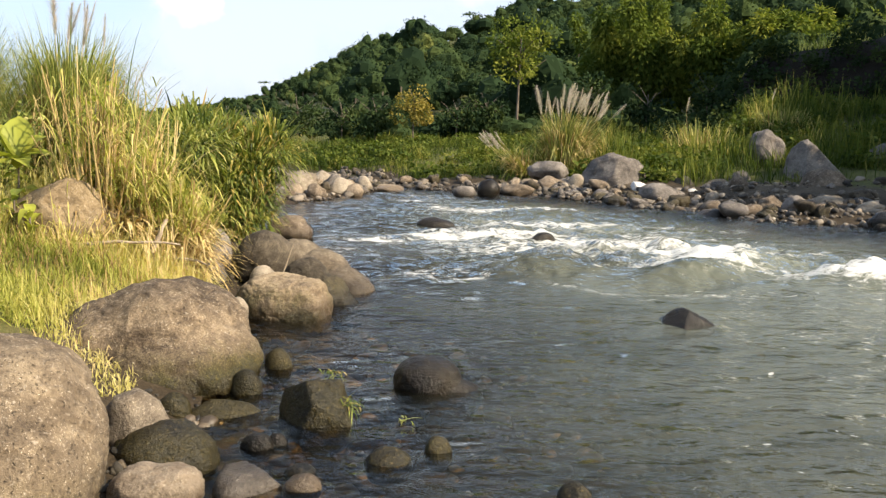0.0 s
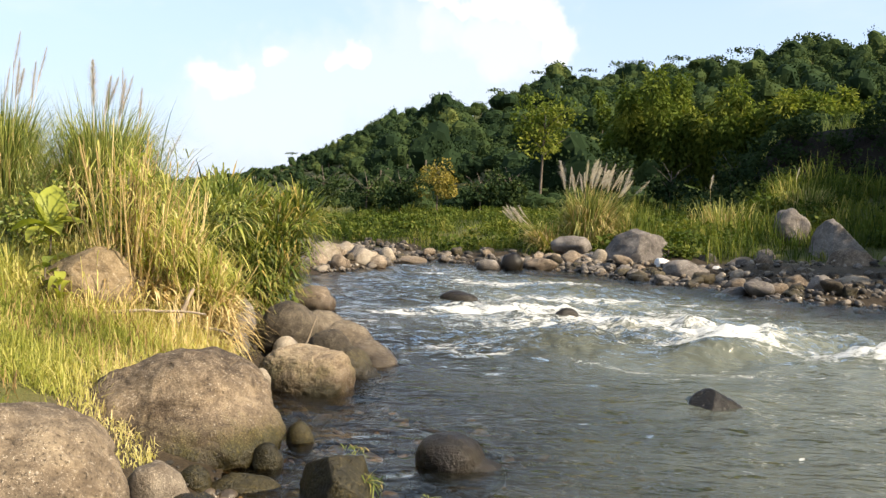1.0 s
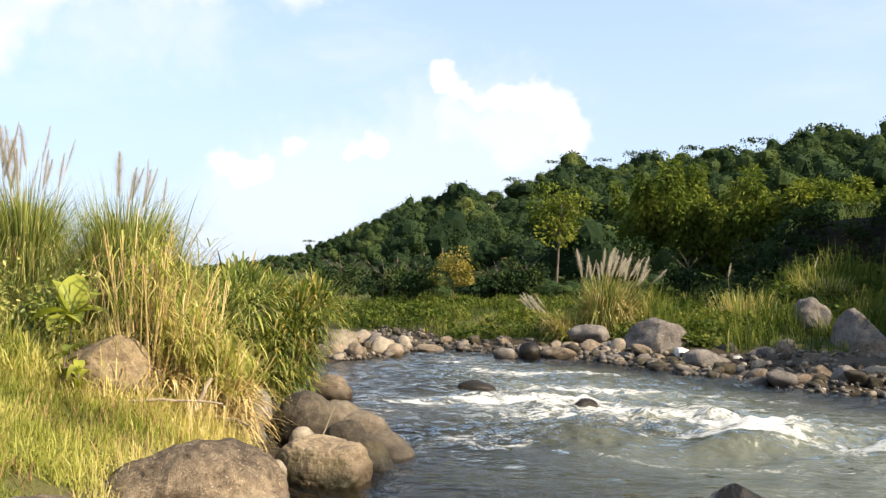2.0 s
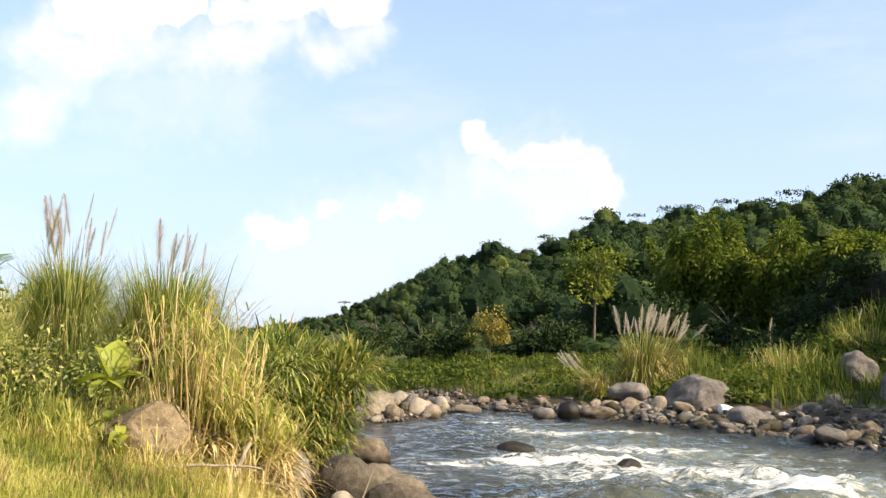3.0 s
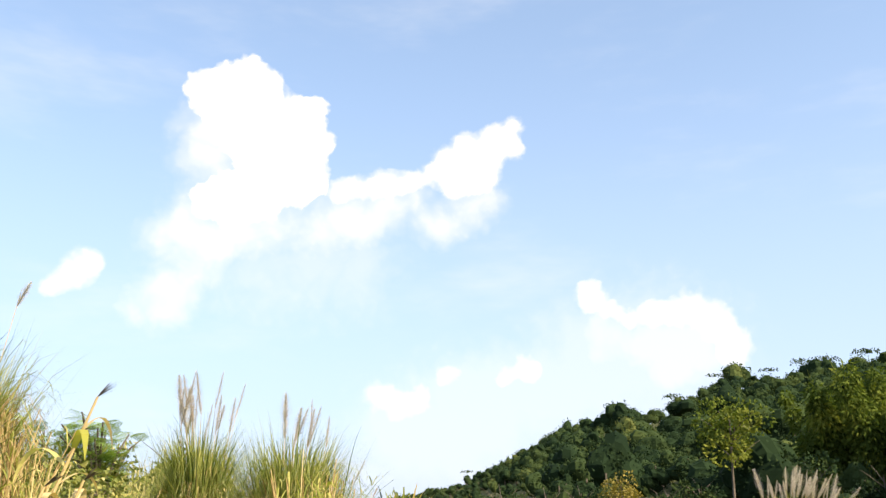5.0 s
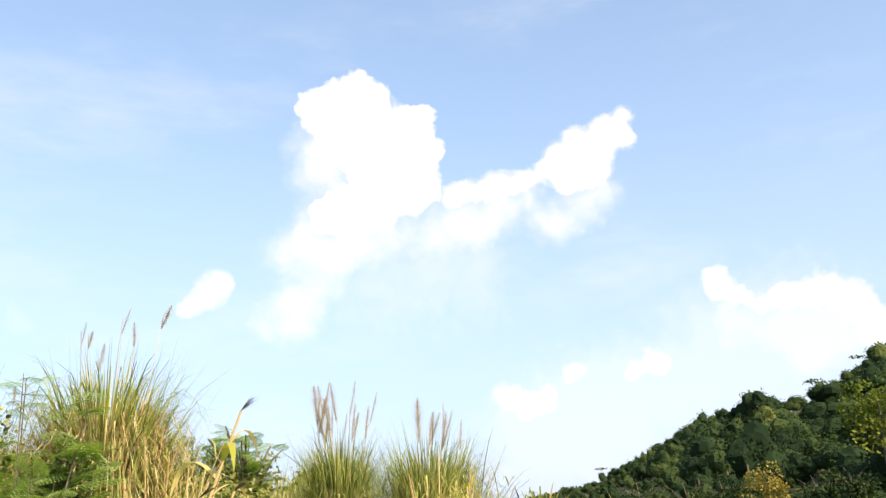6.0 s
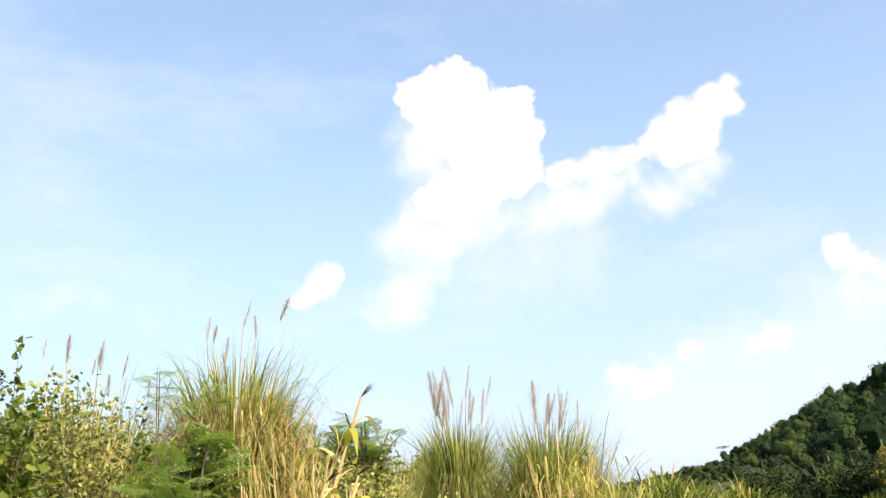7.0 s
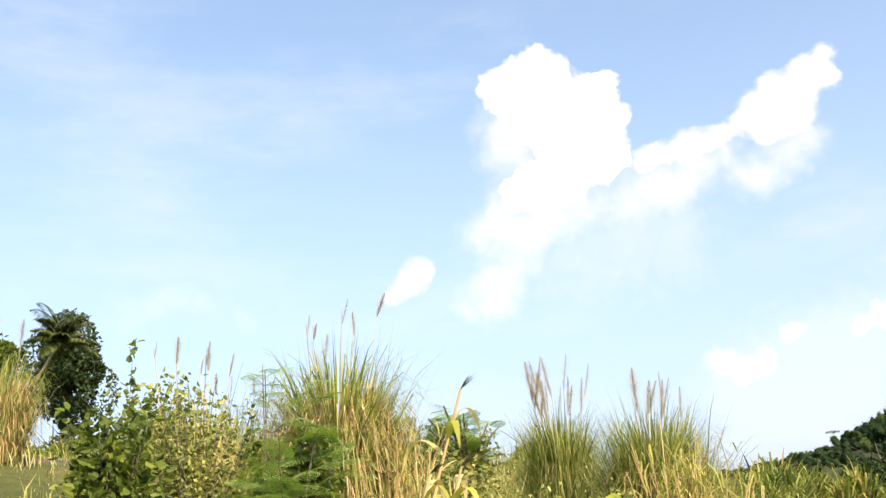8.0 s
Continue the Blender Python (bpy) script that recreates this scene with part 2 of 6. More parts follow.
def blades(p, d, length, width, bend, segs=4, tone=None, fold=0.0):
    """Strips that grow from p along d and bow down by bend; widest below the middle, pointed."""
    n = len(p)
    d = unit(np.asarray(d, float))
    length, width, bend = (np.broadcast_to(np.asarray(a, float), (n,)) for a in (length, width, bend))
    spin = RNG.uniform(0, 2 * np.pi, n)
    rnd = np.stack([np.cos(spin), np.sin(spin), np.zeros(n)], 1)
    side = np.cross(d, np.array([0, 0, 1.0]))
    thin = np.linalg.norm(side, axis=1) < 0.25
    side[thin] = np.cross(d[thin], rnd[thin])
    side = unit(unit(side) + 0.5 * rnd)
    s = np.linspace(0, 1, segs + 1)
    pts = np.zeros((n, segs + 1, 3))
    pts[:, 0] = p
    for k in range(segs):
        m = (s[k] + s[k + 1]) / 2
        way = unit(d + np.array([0, 0, -1.0]) * (bend * m * m * 2.2)[:, None])
        pts[:, k + 1] = pts[:, k] + way * (length / segs)[:, None]
    w = np.sin(np.pi * np.clip(0.12 + 0.88 * s, 0, 1)) ** 0.8 * (1 - 0.35 * s)
    w[-1] = 0.02
    off = side[:, None, :] * (width[:, None] * w[None, :] / 2)[:, :, None]
    v = np.stack([pts - off, pts + off], 2).reshape(-1, 3)
    row = np.arange(segs)[None, :] * 2 + (np.arange(n) * (segs + 1) * 2)[:, None]
    f = np.stack([row, row + 1, row + 3, row + 2], 2).reshape(-1, 4)
    t = RNG.random(n) if tone is None else np.broadcast_to(tone, (n,))
    return v, f, np.repeat(t, (segs + 1) * 2)


def stems(p, d, length, r0, r1, bend=0.0, segs=4, sides=4, tone=None):
    """Thin tapering stalks."""
    n = len(p)
    d = unit(np.asarray(d, float))
    length, r0, r1, bend = (np.broadcast_to(np.asarray(a, float), (n,)) for a in (length, r0, r1, bend))
    a = unit(np.cross(d, np.array([0.31, 0.83, 0.12])))
    b = np.cross(d, a)
    pt = np.array(p, float)
    rings = []
    for k in range(segs + 1):
        r = (r0 + (r1 - r0) * k / segs)[:, None]
        rings.append(np.stack([pt + r * (a * math.cos(2 * math.pi * j / sides) + b * math.sin(2 * math.pi * j / sides)) for j in range(sides)], 1))
        m = (k + 0.5) / segs
        pt = pt + unit(d + np.array([0, 0, -1.0]) * (bend * m * m * 2.2)[:, None]) * (length / segs)[:, None]
    v = np.stack(rings, 1).reshape(-1, 3)
    start = (np.arange(n) * (segs + 1) * sides)[:, None, None]
    k, j = np.meshgrid(np.arange(segs), np.arange(sides), indexing="ij")
    q = lambda kk, jj: start + (kk * sides + jj % sides)[None]
    f = np.stack([q(k, j), q(k, j + 1), q(k + 1, j + 1), q(k + 1, j)], -1).reshape(-1, 4)
    t = RNG.random(n) if tone is None else np.broadcast_to(tone, (n,))
    return v, f, np.repeat(t, (segs + 1) * sides)


def leaves(p, out_dir, length, width, tone=None, hang=0.3, fold=0.15):
    """Small leaves, each a folded rhomb of two quads' worth of faces, pointing about along out_dir."""
    n = len(p)
    length, width = (np.broadcast_to(np.asarray(a, float), (n,))[:, None] for a in (length, width))
    d = unit(out_dir + RNG.normal(0, 0.55, (n, 3)) + np.array([0, 0, -hang]))
    side = unit(np.cross(d, RNG.normal(0, 1, (n, 3))))
    up = np.cross(side, d)
    tip, mid = p + d * length, p + d * length * 0.45
    v = np.stack([p, mid - side * width / 2 + up * width * fold, tip, mid + side * width / 2 + up * width * fold], 1).reshape(-1, 3)
    i = np.arange(n)[:, None] * 4
    f = i + np.array([[0, 1, 2, 3]])
    t = RNG.random(n) if tone is None else np.broadcast_to(tone, (n,))
    return v, f, np.repeat(t, 4)


def round_leaves(p, out_dir, length, width, tone, hang=0.3):
    """Pointed oval leaves of two halves folded along the midrib."""
    n = len(p)
    length, width = (np.broadcast_to(np.asarray(a, float), (n,))[:, None] for a in (length, width))
    d = unit(out_dir + RNG.normal(0, 0.55, (n, 3)) + np.array([0, 0, -hang]))
    side = unit(np.cross(d, RNG.normal(0, 1, (n, 3))))
    up = np.cross(side, d) * width * 0.16
    edge = lambda s, w: (p + d * length * s - side * width * w + up, p + d * length * s + side * width * w + up)
    low, high = edge(0.22, 0.46), edge(0.62, 0.36)
    v = np.stack([p, low[0], high[0], p + d * length, high[1], low[1]], 1).reshape(-1, 3)
    f = (np.arange(n)[:, None, None] * 6 + np.array([[0, 1, 2, 3], [0, 3, 4, 5]])[None]).reshape(-1, 4)
    return v, f, np.repeat(np.broadcast_to(tone, (n,)), 6)


def ball_points(n, radii, shell=0.55):
    """Points in the outer part of an ellipsoid, and their outward directions."""
    d = unit(RNG.normal(0, 1, (n, 3)))
    r = shell + (1 - shell) * RNG.random(n) ** 0.5
    return d * r[:, None] * np.asarray(radii), d


# ---- materials ----
def material(name):
    m = bpy.data.materials.new(name)
    m.use_nodes = True
    m.node_tree.nodes.clear()
    return m, m.node_tree


def finish(tree, shader):
    o = tree.nodes.new("ShaderNodeOutputMaterial")
    tree.links.new(shader, o.inputs[0])


def foliage(name, stops, through_light=0.35, rough=0.5, patch=1.2, coat=0.25, vary=0.3):
    """Leaves: colour by a tone of each plant and by each leaf, light partly let through."""
    m, t = material(name)
    tone = nd(t, "ShaderNodeAttribute")
    tone.attribute_name = "tone"
    isl = t.nodes.new("ShaderNodeNewGeometry").outputs["Random Per Island"]
    co = t.nodes.new("ShaderNodeTexCoord").outputs["Object"]
    v = calc(t, "ADD", calc(t, "MULTIPLY", tone.outputs["Fac"], 0.55), calc(t, "MULTIPLY_ADD", isl, vary, 0.15 - vary / 2))
    v = calc(t, "ADD", v, calc(t, "MULTIPLY_ADD", fine(t, co, patch, 3.0), 0.5, -0.17), clamp=True)
    col = ramp(t, v, stops)
    dif = nd(t, "ShaderNodeBsdfPrincipled", Base_Color=col, Roughness=rough)
    dif.inputs["Specular IOR Level"].default_value = coat
    tr = nd(t, "ShaderNodeBsdfTranslucent", Color=blend(t, 1.0, col, (1.05, 1.1, 0.55), "MULTIPLY"))
    mix = nd(t, "ShaderNodeMixShader", i0=through_light, i1=dif.outputs[0], i2=tr.outputs[0])
    finish(t, mix.outputs[0])
    return m


def stone(name, dark, mid, light, moss=0.0, wet=0.0, pits=1.0, speck=(0.42, 0.36, 0.28), soak=0.16):
    """River stone: blotches, pale specks and pits; wet or mossy towards the waterline where it stands in the river."""
    m, t = material(name)
    co = t.nodes.new("ShaderNodeTexCoord").outputs["Object"]
    rnd = t.nodes.new("ShaderNodeObjectInfo").outputs["Random"]
    shift = nd(t, "ShaderNodeVectorMath", i0=co, i1=nd(t, "ShaderNodeCombineXYZ", X=calc(t, "MULTIPLY", rnd, 31.0), Y=calc(t, "MULTIPLY", rnd, 17.0)).outputs[0]).outputs[0]
    big, mid_n, small = fine(t, shift, 2.2, 5.0, 0.6), fine(t, shift, 14.0, 5.0, 0.65), fine(t, shift, 70.0, 3.0, 0.7)
    v = calc(t, "ADD", calc(t, "MULTIPLY", big, 0.55), calc(t, "ADD", calc(t, "MULTIPLY", mid_n, 0.35), calc(t, "MULTIPLY", small, 0.25)))
    v = calc(t, "ADD", v, calc(t, "MULTIPLY_ADD", rnd, 0.14, -0.07))
    col = ramp(t, v, [(0.42, dark), (0.57, mid), (0.74, light)])
    spots = smooth(t, fine(t, shift, 46.0, 2.0, 0.5), 0.6, 0.78)
    col = blend(t, calc(t, "MULTIPLY", spots, 0.5), col, speck)
    grains = smooth(t, fine(t, shift, 150.0, 2.0, 0.5), 0.6, 0.72)
    col = blend(t, calc(t, "MULTIPLY", calc(t, "MULTIPLY", grains, smooth(t, mid_n, 0.4, 0.65)), 0.7), col, tuple(min(c * 1.5, 0.75) for c in speck))
    worn = smooth(t, fine(t, shift, 3.3, 6.0, 0.7, stretch=(1.0, 1.0, 2.2)), 0.5, 0.66)
    col = blend(t, calc(t, "MULTIPLY", worn, 0.5), col, blend(t, 1.0, col, (0.5, 0.45, 0.4), "MULTIPLY"))
    holes = smooth(t, fine(t, shift, 60.0, 3.0, 0.6), 0.28, 0.40, 1.0, 0.0)
    col = blend(t, calc(t, "MULTIPLY", holes, 0.4 * pits), col, tuple(c * 0.6 for c in dark))
    pos = t.nodes.new("ShaderNodeNewGeometry").outputs["Position"]
    z = nd(t, "ShaderNodeSeparateXYZ", Vector=pos).outputs[2]
    edge = calc(t, "ADD", z, calc(t, "MULTIPLY_ADD", mid_n, -0.3, 0.12))
    rough = 0.88
    if moss:
        grown = calc(t, "MULTIPLY", smooth(t, edge, 0.1, 0.3, 1.0, 0.0), smooth(t, big, 0.34, 0.54))
        green = ramp(t, small, [(0.35, (0.02, 0.018, 0.004)), (0.55, (0.042, 0.036, 0.008)), (0.75, (0.15, 0.118, 0.028))])
        col = blend(t, calc(t, "MULTIPLY", grown, moss), col, green)
    if wet:
        soaked = smooth(t, edge, soak - 0.13, soak, wet, 0.0)
        col = blend(t, soaked, col, blend(t, 1.0, col, (0.32, 0.29, 0.24), "MULTIPLY"))
        rough = calc(t, "MULTIPLY_ADD", soaked, -0.68, 0.88)
    bump = nd(t, "ShaderNodeBump", Strength=1.0, Distance=0.024, Height=calc(t, "ADD", calc(t, "MULTIPLY", mid_n, 0.55), calc(t, "ADD", calc(t, "MULTIPLY", small, 0.45), calc(t, "MULTIPLY", holes, -0.4 * pits))))
    b = nd(t, "ShaderNodeBsdfPrincipled", Base_Color=col, Roughness=rough, Normal=bump.outputs[0])
    b.inputs["Specular IOR Level"].default_value = 0.3
    finish(t, b.outputs[0])
    return m


ANDESITE = stone("andesite", (0.05, 0.035, 0.022), (0.175, 0.128, 0.08), (0.34, 0.26, 0.16), moss=0.95, wet=0.85)
FAWN_STONE = stone("fawn_stone", (0.045, 0.032, 0.021), (0.135, 0.1, 0.064), (0.28, 0.215, 0.138), moss=0.3, wet=0.6)
PALE_STONE = stone("pale_stone", (0.1, 0.078, 0.056), (0.205, 0.166, 0.12), (0.33, 0.275, 0.205), wet=0.8, pits=0.5)
GREY_STONE = stone("grey_stone", (0.045, 0.038, 0.033), (0.112, 0.096, 0.083), (0.215, 0.188, 0.162), wet=0.85, pits=0.6)
DARK_STONE = stone("dark_stone", (0.005, 0.0035, 0.002), (0.016, 0.011, 0.006), (0.045, 0.032, 0.017), moss=0.15, wet=0.8, pits=0.5, soak=0.7, speck=(0.06, 0.046, 0.03))
MOSS_STONE = stone("mossy_stone", (0.005, 0.004, 0.0015), (0.02, 0.015, 0.005), (0.09, 0.066, 0.02), moss=0.55, wet=0.6, soak=0.6, speck=(0.3, 0.22, 0.075))
TAN_STONE = stone("tan_stone", (0.06, 0.042, 0.022), (0.16, 0.115, 0.062), (0.3, 0.22, 0.125))
WHITE_STONE = stone("white_stone", (0.42, 0.4, 0.37), (0.6, 0.58, 0.54), (0.72, 0.7, 0.66), pits=0.4)
BROWN_STONE = stone("brown_stone", (0.018, 0.014, 0.009), (0.05, 0.039, 0.026), (0.12, 0.095, 0.064), moss=0.5, wet=0.9, pits=0.5, speck=(0.15, 0.12, 0.085))
UMBER_STONE = stone("umber_stone", (0.035, 0.026, 0.018), (0.095, 0.073, 0.05), (0.2, 0.16, 0.11), wet=0.8, pits=0.5, speck=(0.27, 0.22, 0.16))
RUST_STONE = stone("rusty_stone", (0.07, 0.05, 0.034), (0.165, 0.125, 0.086), (0.28, 0.22, 0.155), wet=0.8, pits=0.5)

GREEN_BLADE = foliage("green_blade", [(0.08, (0.03, 0.048, 0.012)), (0.36, (0.17, 0.195, 0.043)), (0.62, (0.38, 0.35, 0.105)), (0.88, (0.62, 0.51, 0.23))])
REED_BLADE = foliage("reed_blade", [(0.06, (0.025, 0.045, 0.012)), (0.3, (0.125, 0.165, 0.034)), (0.55, (0.3, 0.31, 0.075)), (0.75, (0.48, 0.43, 0.14)), (0.95, (0.62, 0.51, 0.24))], 0.35, 0.42)
MEADOW = foliage("meadow_blade", [(0.08, (0.015, 0.028, 0.007)), (0.4, (0.066, 0.095, 0.015)), (0.68, (0.155, 0.168, 0.03)), (0.95, (0.34, 0.28, 0.09))], 0.35, 0.6, 0.5, 0.1)
LUSH_BLADE = foliage("lush_blade", [(0.08, (0.09, 0.115, 0.015)), (0.36, (0.31, 0.32, 0.06)), (0.62, (0.52, 0.46, 0.14)), (0.9, (0.65, 0.55, 0.25))], 0.45)
STRAW = foliage("straw", [(0.1, (0.16, 0.1, 0.04)), (0.4, (0.37, 0.255, 0.1)), (0.7, (0.57, 0.43, 0.2)), (0.95, (0.72, 0.58, 0.32))], 0.25, 0.7)
PLUME = foliage("plume", [(0.2, (0.38, 0.32, 0.35)), (0.55, (0.56, 0.485, 0.51)), (0.9, (0.73, 0.66, 0.67))], 0.5, 0.8)
FERN_LEAF = foliage("fern_leaf", [(0.1, (0.055, 0.115, 0.03)), (0.45, (0.14, 0.24, 0.055)), (0.75, (0.27, 0.36, 0.085)), (0.95, (0.42, 0.45, 0.12))], 0.4)
BROAD_LEAF = foliage("broad_leaf", [(0.1, (0.026, 0.046, 0.009)), (0.45, (0.125, 0.165, 0.026)), (0.75, (0.28, 0.285, 0.052)), (0.95, (0.45, 0.34, 0.09))], 0.4)
SUNNY_LEAF = foliage("sunny_leaf", [(0.1, (0.15, 0.19, 0.025)), (0.5, (0.32, 0.34, 0.05)), (0.9, (0.5, 0.44, 0.09))], 0.45)
BAMBOO_LEAF = foliage("bamboo_leaf", [(0.1, (0.02, 0.036, 0.008)), (0.35, (0.085, 0.12, 0.02)), (0.6, (0.23, 0.245, 0.046)), (0.85, (0.46, 0.32, 0.1))], 0.4)
# Forest green with a little distance haze put into its bluish dark stops.
FOREST = foliage("forest_leaf", [(0.1, (0.009, 0.018, 0.01)), (0.4, (0.024, 0.041, 0.017)), (0.68, (0.054, 0.075, 0.024)), (0.95, (0.13, 0.136, 0.038))], 0.2, 0.85, 0.1, 0.03, 0.16)
HILL_BAMBOO = foliage("hill_bamboo_leaf", [(0.1, (0.03, 0.05, 0.01)), (0.5, (0.105, 0.135, 0.024)), (0.9, (0.23, 0.235, 0.042))], 0.35, 0.8, 0.5, 0.03, 0.18)
PALM_LEAF = foliage("palm_leaf", [(0.1, (0.02, 0.03, 0.009)), (0.5, (0.06, 0.08, 0.02)), (0.9, (0.16, 0.15, 0.05))], 0.3, 0.5)
GOLD_LEAF = foliage("gold_leaf", [(0.1, (0.08, 0.085, 0.014)), (0.5, (0.22, 0.175, 0.03)), (0.9, (0.4, 0.29, 0.06))], 0.35, 0.6)
DARK_LEAF = foliage("dark_leaf", [(0.1, (0.014, 0.028, 0.008)), (0.5, (0.035, 0.055, 0.014)), (0.9, (0.075, 0.095, 0.025))], 0.2, 0.6)


def bark(name, a, b):
    m, t = material(name)
    co = t.nodes.new("ShaderNodeTexCoord").outputs["Object"]
    n = fine(t, co, 12.0, 4.0, 0.6, stretch=(1, 1, 0.25))
    bump = nd(t, "ShaderNodeBump", Strength=0.6, Distance=0.02, Height=n)
    p = nd(t, "ShaderNodeBsdfPrincipled", Base_Color=ramp(t, n, [(0.35, a), (0.7, b)]), Roughness=0.85, Normal=bump.outputs[0])
    finish(t, p.outputs[0])
    return m


BARK = bark("bark", (0.06, 0.045, 0.03), (0.17, 0.135, 0.095))
PALE_BARK = bark("pale_bark", (0.25, 0.19, 0.13), (0.46, 0.38, 0.28))
DRIFTWOOD = bark("driftwood", (0.2, 0.15, 0.1), (0.42, 0.34, 0.24))


def ground_material():
    m, t = material("river_bank_soil")
    pos = t.nodes.new("ShaderNodeNewGeometry").outputs["Position"]
    green = nd(t, "ShaderNodeAttribute")
    green.attribute_name = "green"
    a, b, c = fine(t, pos, 0.5, 5.0, 0.6), fine(t, pos, 5.0, 5.0, 0.65), fine(t, pos, 40.0, 3.0, 0.7)
    v = calc(t, "ADD", calc(t, "MULTIPLY", a, 0.4), calc(t, "ADD", calc(t, "MULTIPLY", b, 0.35), calc(t, "MULTIPLY", c, 0.3)))
    soil = ramp(t, v, [(0.36, (0.03, 0.023, 0.015)), (0.52, (0.085, 0.066, 0.043)), (0.7, (0.19, 0.15, 0.1))])
    turf = ramp(t, v, [(0.36, (0.03, 0.038, 0.01)), (0.52, (0.075, 0.08, 0.02)), (0.7, (0.16, 0.135, 0.05))])
    col = blend(t, smooth(t, calc(t, "MULTIPLY_ADD", b, 0.6, green.outputs["Fac"]), 0.6, 0.95), soil, turf)
    # Cut bank: dark earth with the bank's own shade put into its colour.
    shaded_loam = smooth(t, green.outputs["Fac"], -0.9, -0.2, 1.0, 0.0)
    col = blend(t, shaded_loam, col, ramp(t, v, [(0.36, (0.007, 0.006, 0.004)), (0.6, (0.02, 0.015, 0.01)), (0.75, (0.05, 0.037, 0.024))]))
    z = nd(t, "ShaderNodeSeparateXYZ", Vector=pos).outputs[2]
    # Wet soil at the water; higher up it paints shade between the cobbles.
    soaked = smooth(t, calc(t, "MULTIPLY_ADD", b, -0.2, z), 0.0, 0.5, 0.9, 0.0)
    col = blend(t, soaked, col, blend(t, 1.0, col, (0.3, 0.26, 0.2), "MULTIPLY"))
    bump = nd(t, "ShaderNodeBump", Strength=0.8, Distance=0.03, Height=calc(t, "ADD", b, calc(t, "MULTIPLY", c, 0.5)))
    p = nd(t, "ShaderNodeBsdfPrincipled", Base_Color=col, Roughness=0.92, Normal=bump.outputs[0])
    p.inputs["Specular IOR Level"].default_value = 0.2
    finish(t, p.outputs[0])
    return m


def water_material():
    """Silty river water: clear over the shallows, grey-green where deep, broken foam in the rapids, white sun glints
    painted on, sky mirrored on top.
    """
    m, t = material("river_water")
    pos = t.nodes.new("ShaderNodeNewGeometry").outputs["Position"]
    foam_at, deep_at, rough_at = (nd(t, "ShaderNodeAttribute") for _ in range(3))
    foam_at.attribute_name, deep_at.attribute_name, rough_at.attribute_name = "foam", "deep", "chop"
    ripples = fine(t, pos, 3.4, 2.6, 0.5, stretch=(0.75, 1.25, 1.0))
    small = fine(t, pos, 11.0, 3.0, 0.5, stretch=(0.8, 1.2, 1.0))
    height_n = calc(t, "ADD", ripples, calc(t, "MULTIPLY", small, 0.3))
    bump = nd(t, "ShaderNodeBump", Strength=calc(t, "MULTIPLY_ADD", rough_at.outputs["Fac"], 0.5, 0.4), Distance=0.2, Height=height_n)
    clear = nd(t, "ShaderNodeBsdfTransparent", Color=(0.72, 0.62, 0.44, 1))
    silt_col = ramp(t, fine(t, pos, 0.6, 4.0), [(0.35, (0.088, 0.094, 0.07)), (0.65, (0.142, 0.148, 0.11))])
    silt = nd(t, "ShaderNodeBsdfDiffuse", Color=silt_col, Normal=bump.outputs[0])
    body = nd(t, "ShaderNodeMixShader", i0=deep_at.outputs["Fac"], i1=clear.outputs[0], i2=silt.outputs[0])
    gloss = nd(t, "ShaderNodeBsdfGlossy", Color=(0.97, 0.97, 0.92, 1), Roughness=0.09, Normal=bump.outputs[0])
    fres = nd(t, "ShaderNodeFresnel", IOR=1.33, Normal=bump.outputs[0])
    surf = nd(t, "ShaderNodeMixShader", i0=fres.outputs[0], i1=body.outputs[0], i2=gloss.outputs[0])
    wander = nd(t, "ShaderNodeTexNoise", Vector=pos, Scale=2.5, Detail=3.0).outputs["Color"]
    swirl = nd(t, "ShaderNodeVectorMath", i0=pos, i1=blend(t, 1.0, wander, (0.5, 0.5, 0.5), "MULTIPLY")).outputs[0]
    lace = fine(t, swirl, 7.5, 9.0, 0.75, stretch=(0.6, 1.2, 1.0))
    web = calc(t, "ABSOLUTE", calc(t, "MULTIPLY_ADD", fine(t, swirl, 4.6, 6.0, 0.68, stretch=(0.6, 1.3, 1.0)), 2.0, -1.0))
    froth_and_glints = calc(t, "ADD", calc(t, "MULTIPLY", foam_at.outputs["Fac"], 1.06), calc(t, "MULTIPLY_ADD", lace, 1.9, -0.95))
    froth_and_glints = calc(t, "ADD", froth_and_glints, calc(t, "MULTIPLY_ADD", web, -2.0, 0.12))
    froth_and_glints = smooth(t, froth_and_glints, 0.42, 1.2, 0.0, 0.95)
    froth_and_glints = calc(t, "MULTIPLY", froth_and_glints, smooth(t, foam_at.outputs["Fac"], 0.02, 0.2))
    # Small white dashes painted with the foam colour to imitate sun glints.
    painted_glints = smooth(t, fine(t, swirl, 7.5, 3.0, 0.6, stretch=(0.55, 1.7, 1.0)), 0.69, 0.75, 0.0, 0.7)
    froth_and_glints = calc(t, "MAXIMUM", froth_and_glints, calc(t, "MULTIPLY", painted_glints, smooth(t, deep_at.outputs["Fac"], 0.1, 0.5)))
    fb = nd(t, "ShaderNodeBump", Strength=0.6, Distance=0.03, Height=fine(t, pos, 24.0, 5.0, 0.7))
    foam = nd(t, "ShaderNodeBsdfPrincipled", Base_Color=(0.6, 0.585, 0.53, 1), Roughness=0.6, Normal=fb.outputs[0])
    full = nd(t, "ShaderNodeMixShader", i0=froth_and_glints, i1=surf.outputs[0], i2=foam.outputs[0])
    finish(t, full.outputs[0])
    return m


SOIL, WATER = ground_material(), water_material()


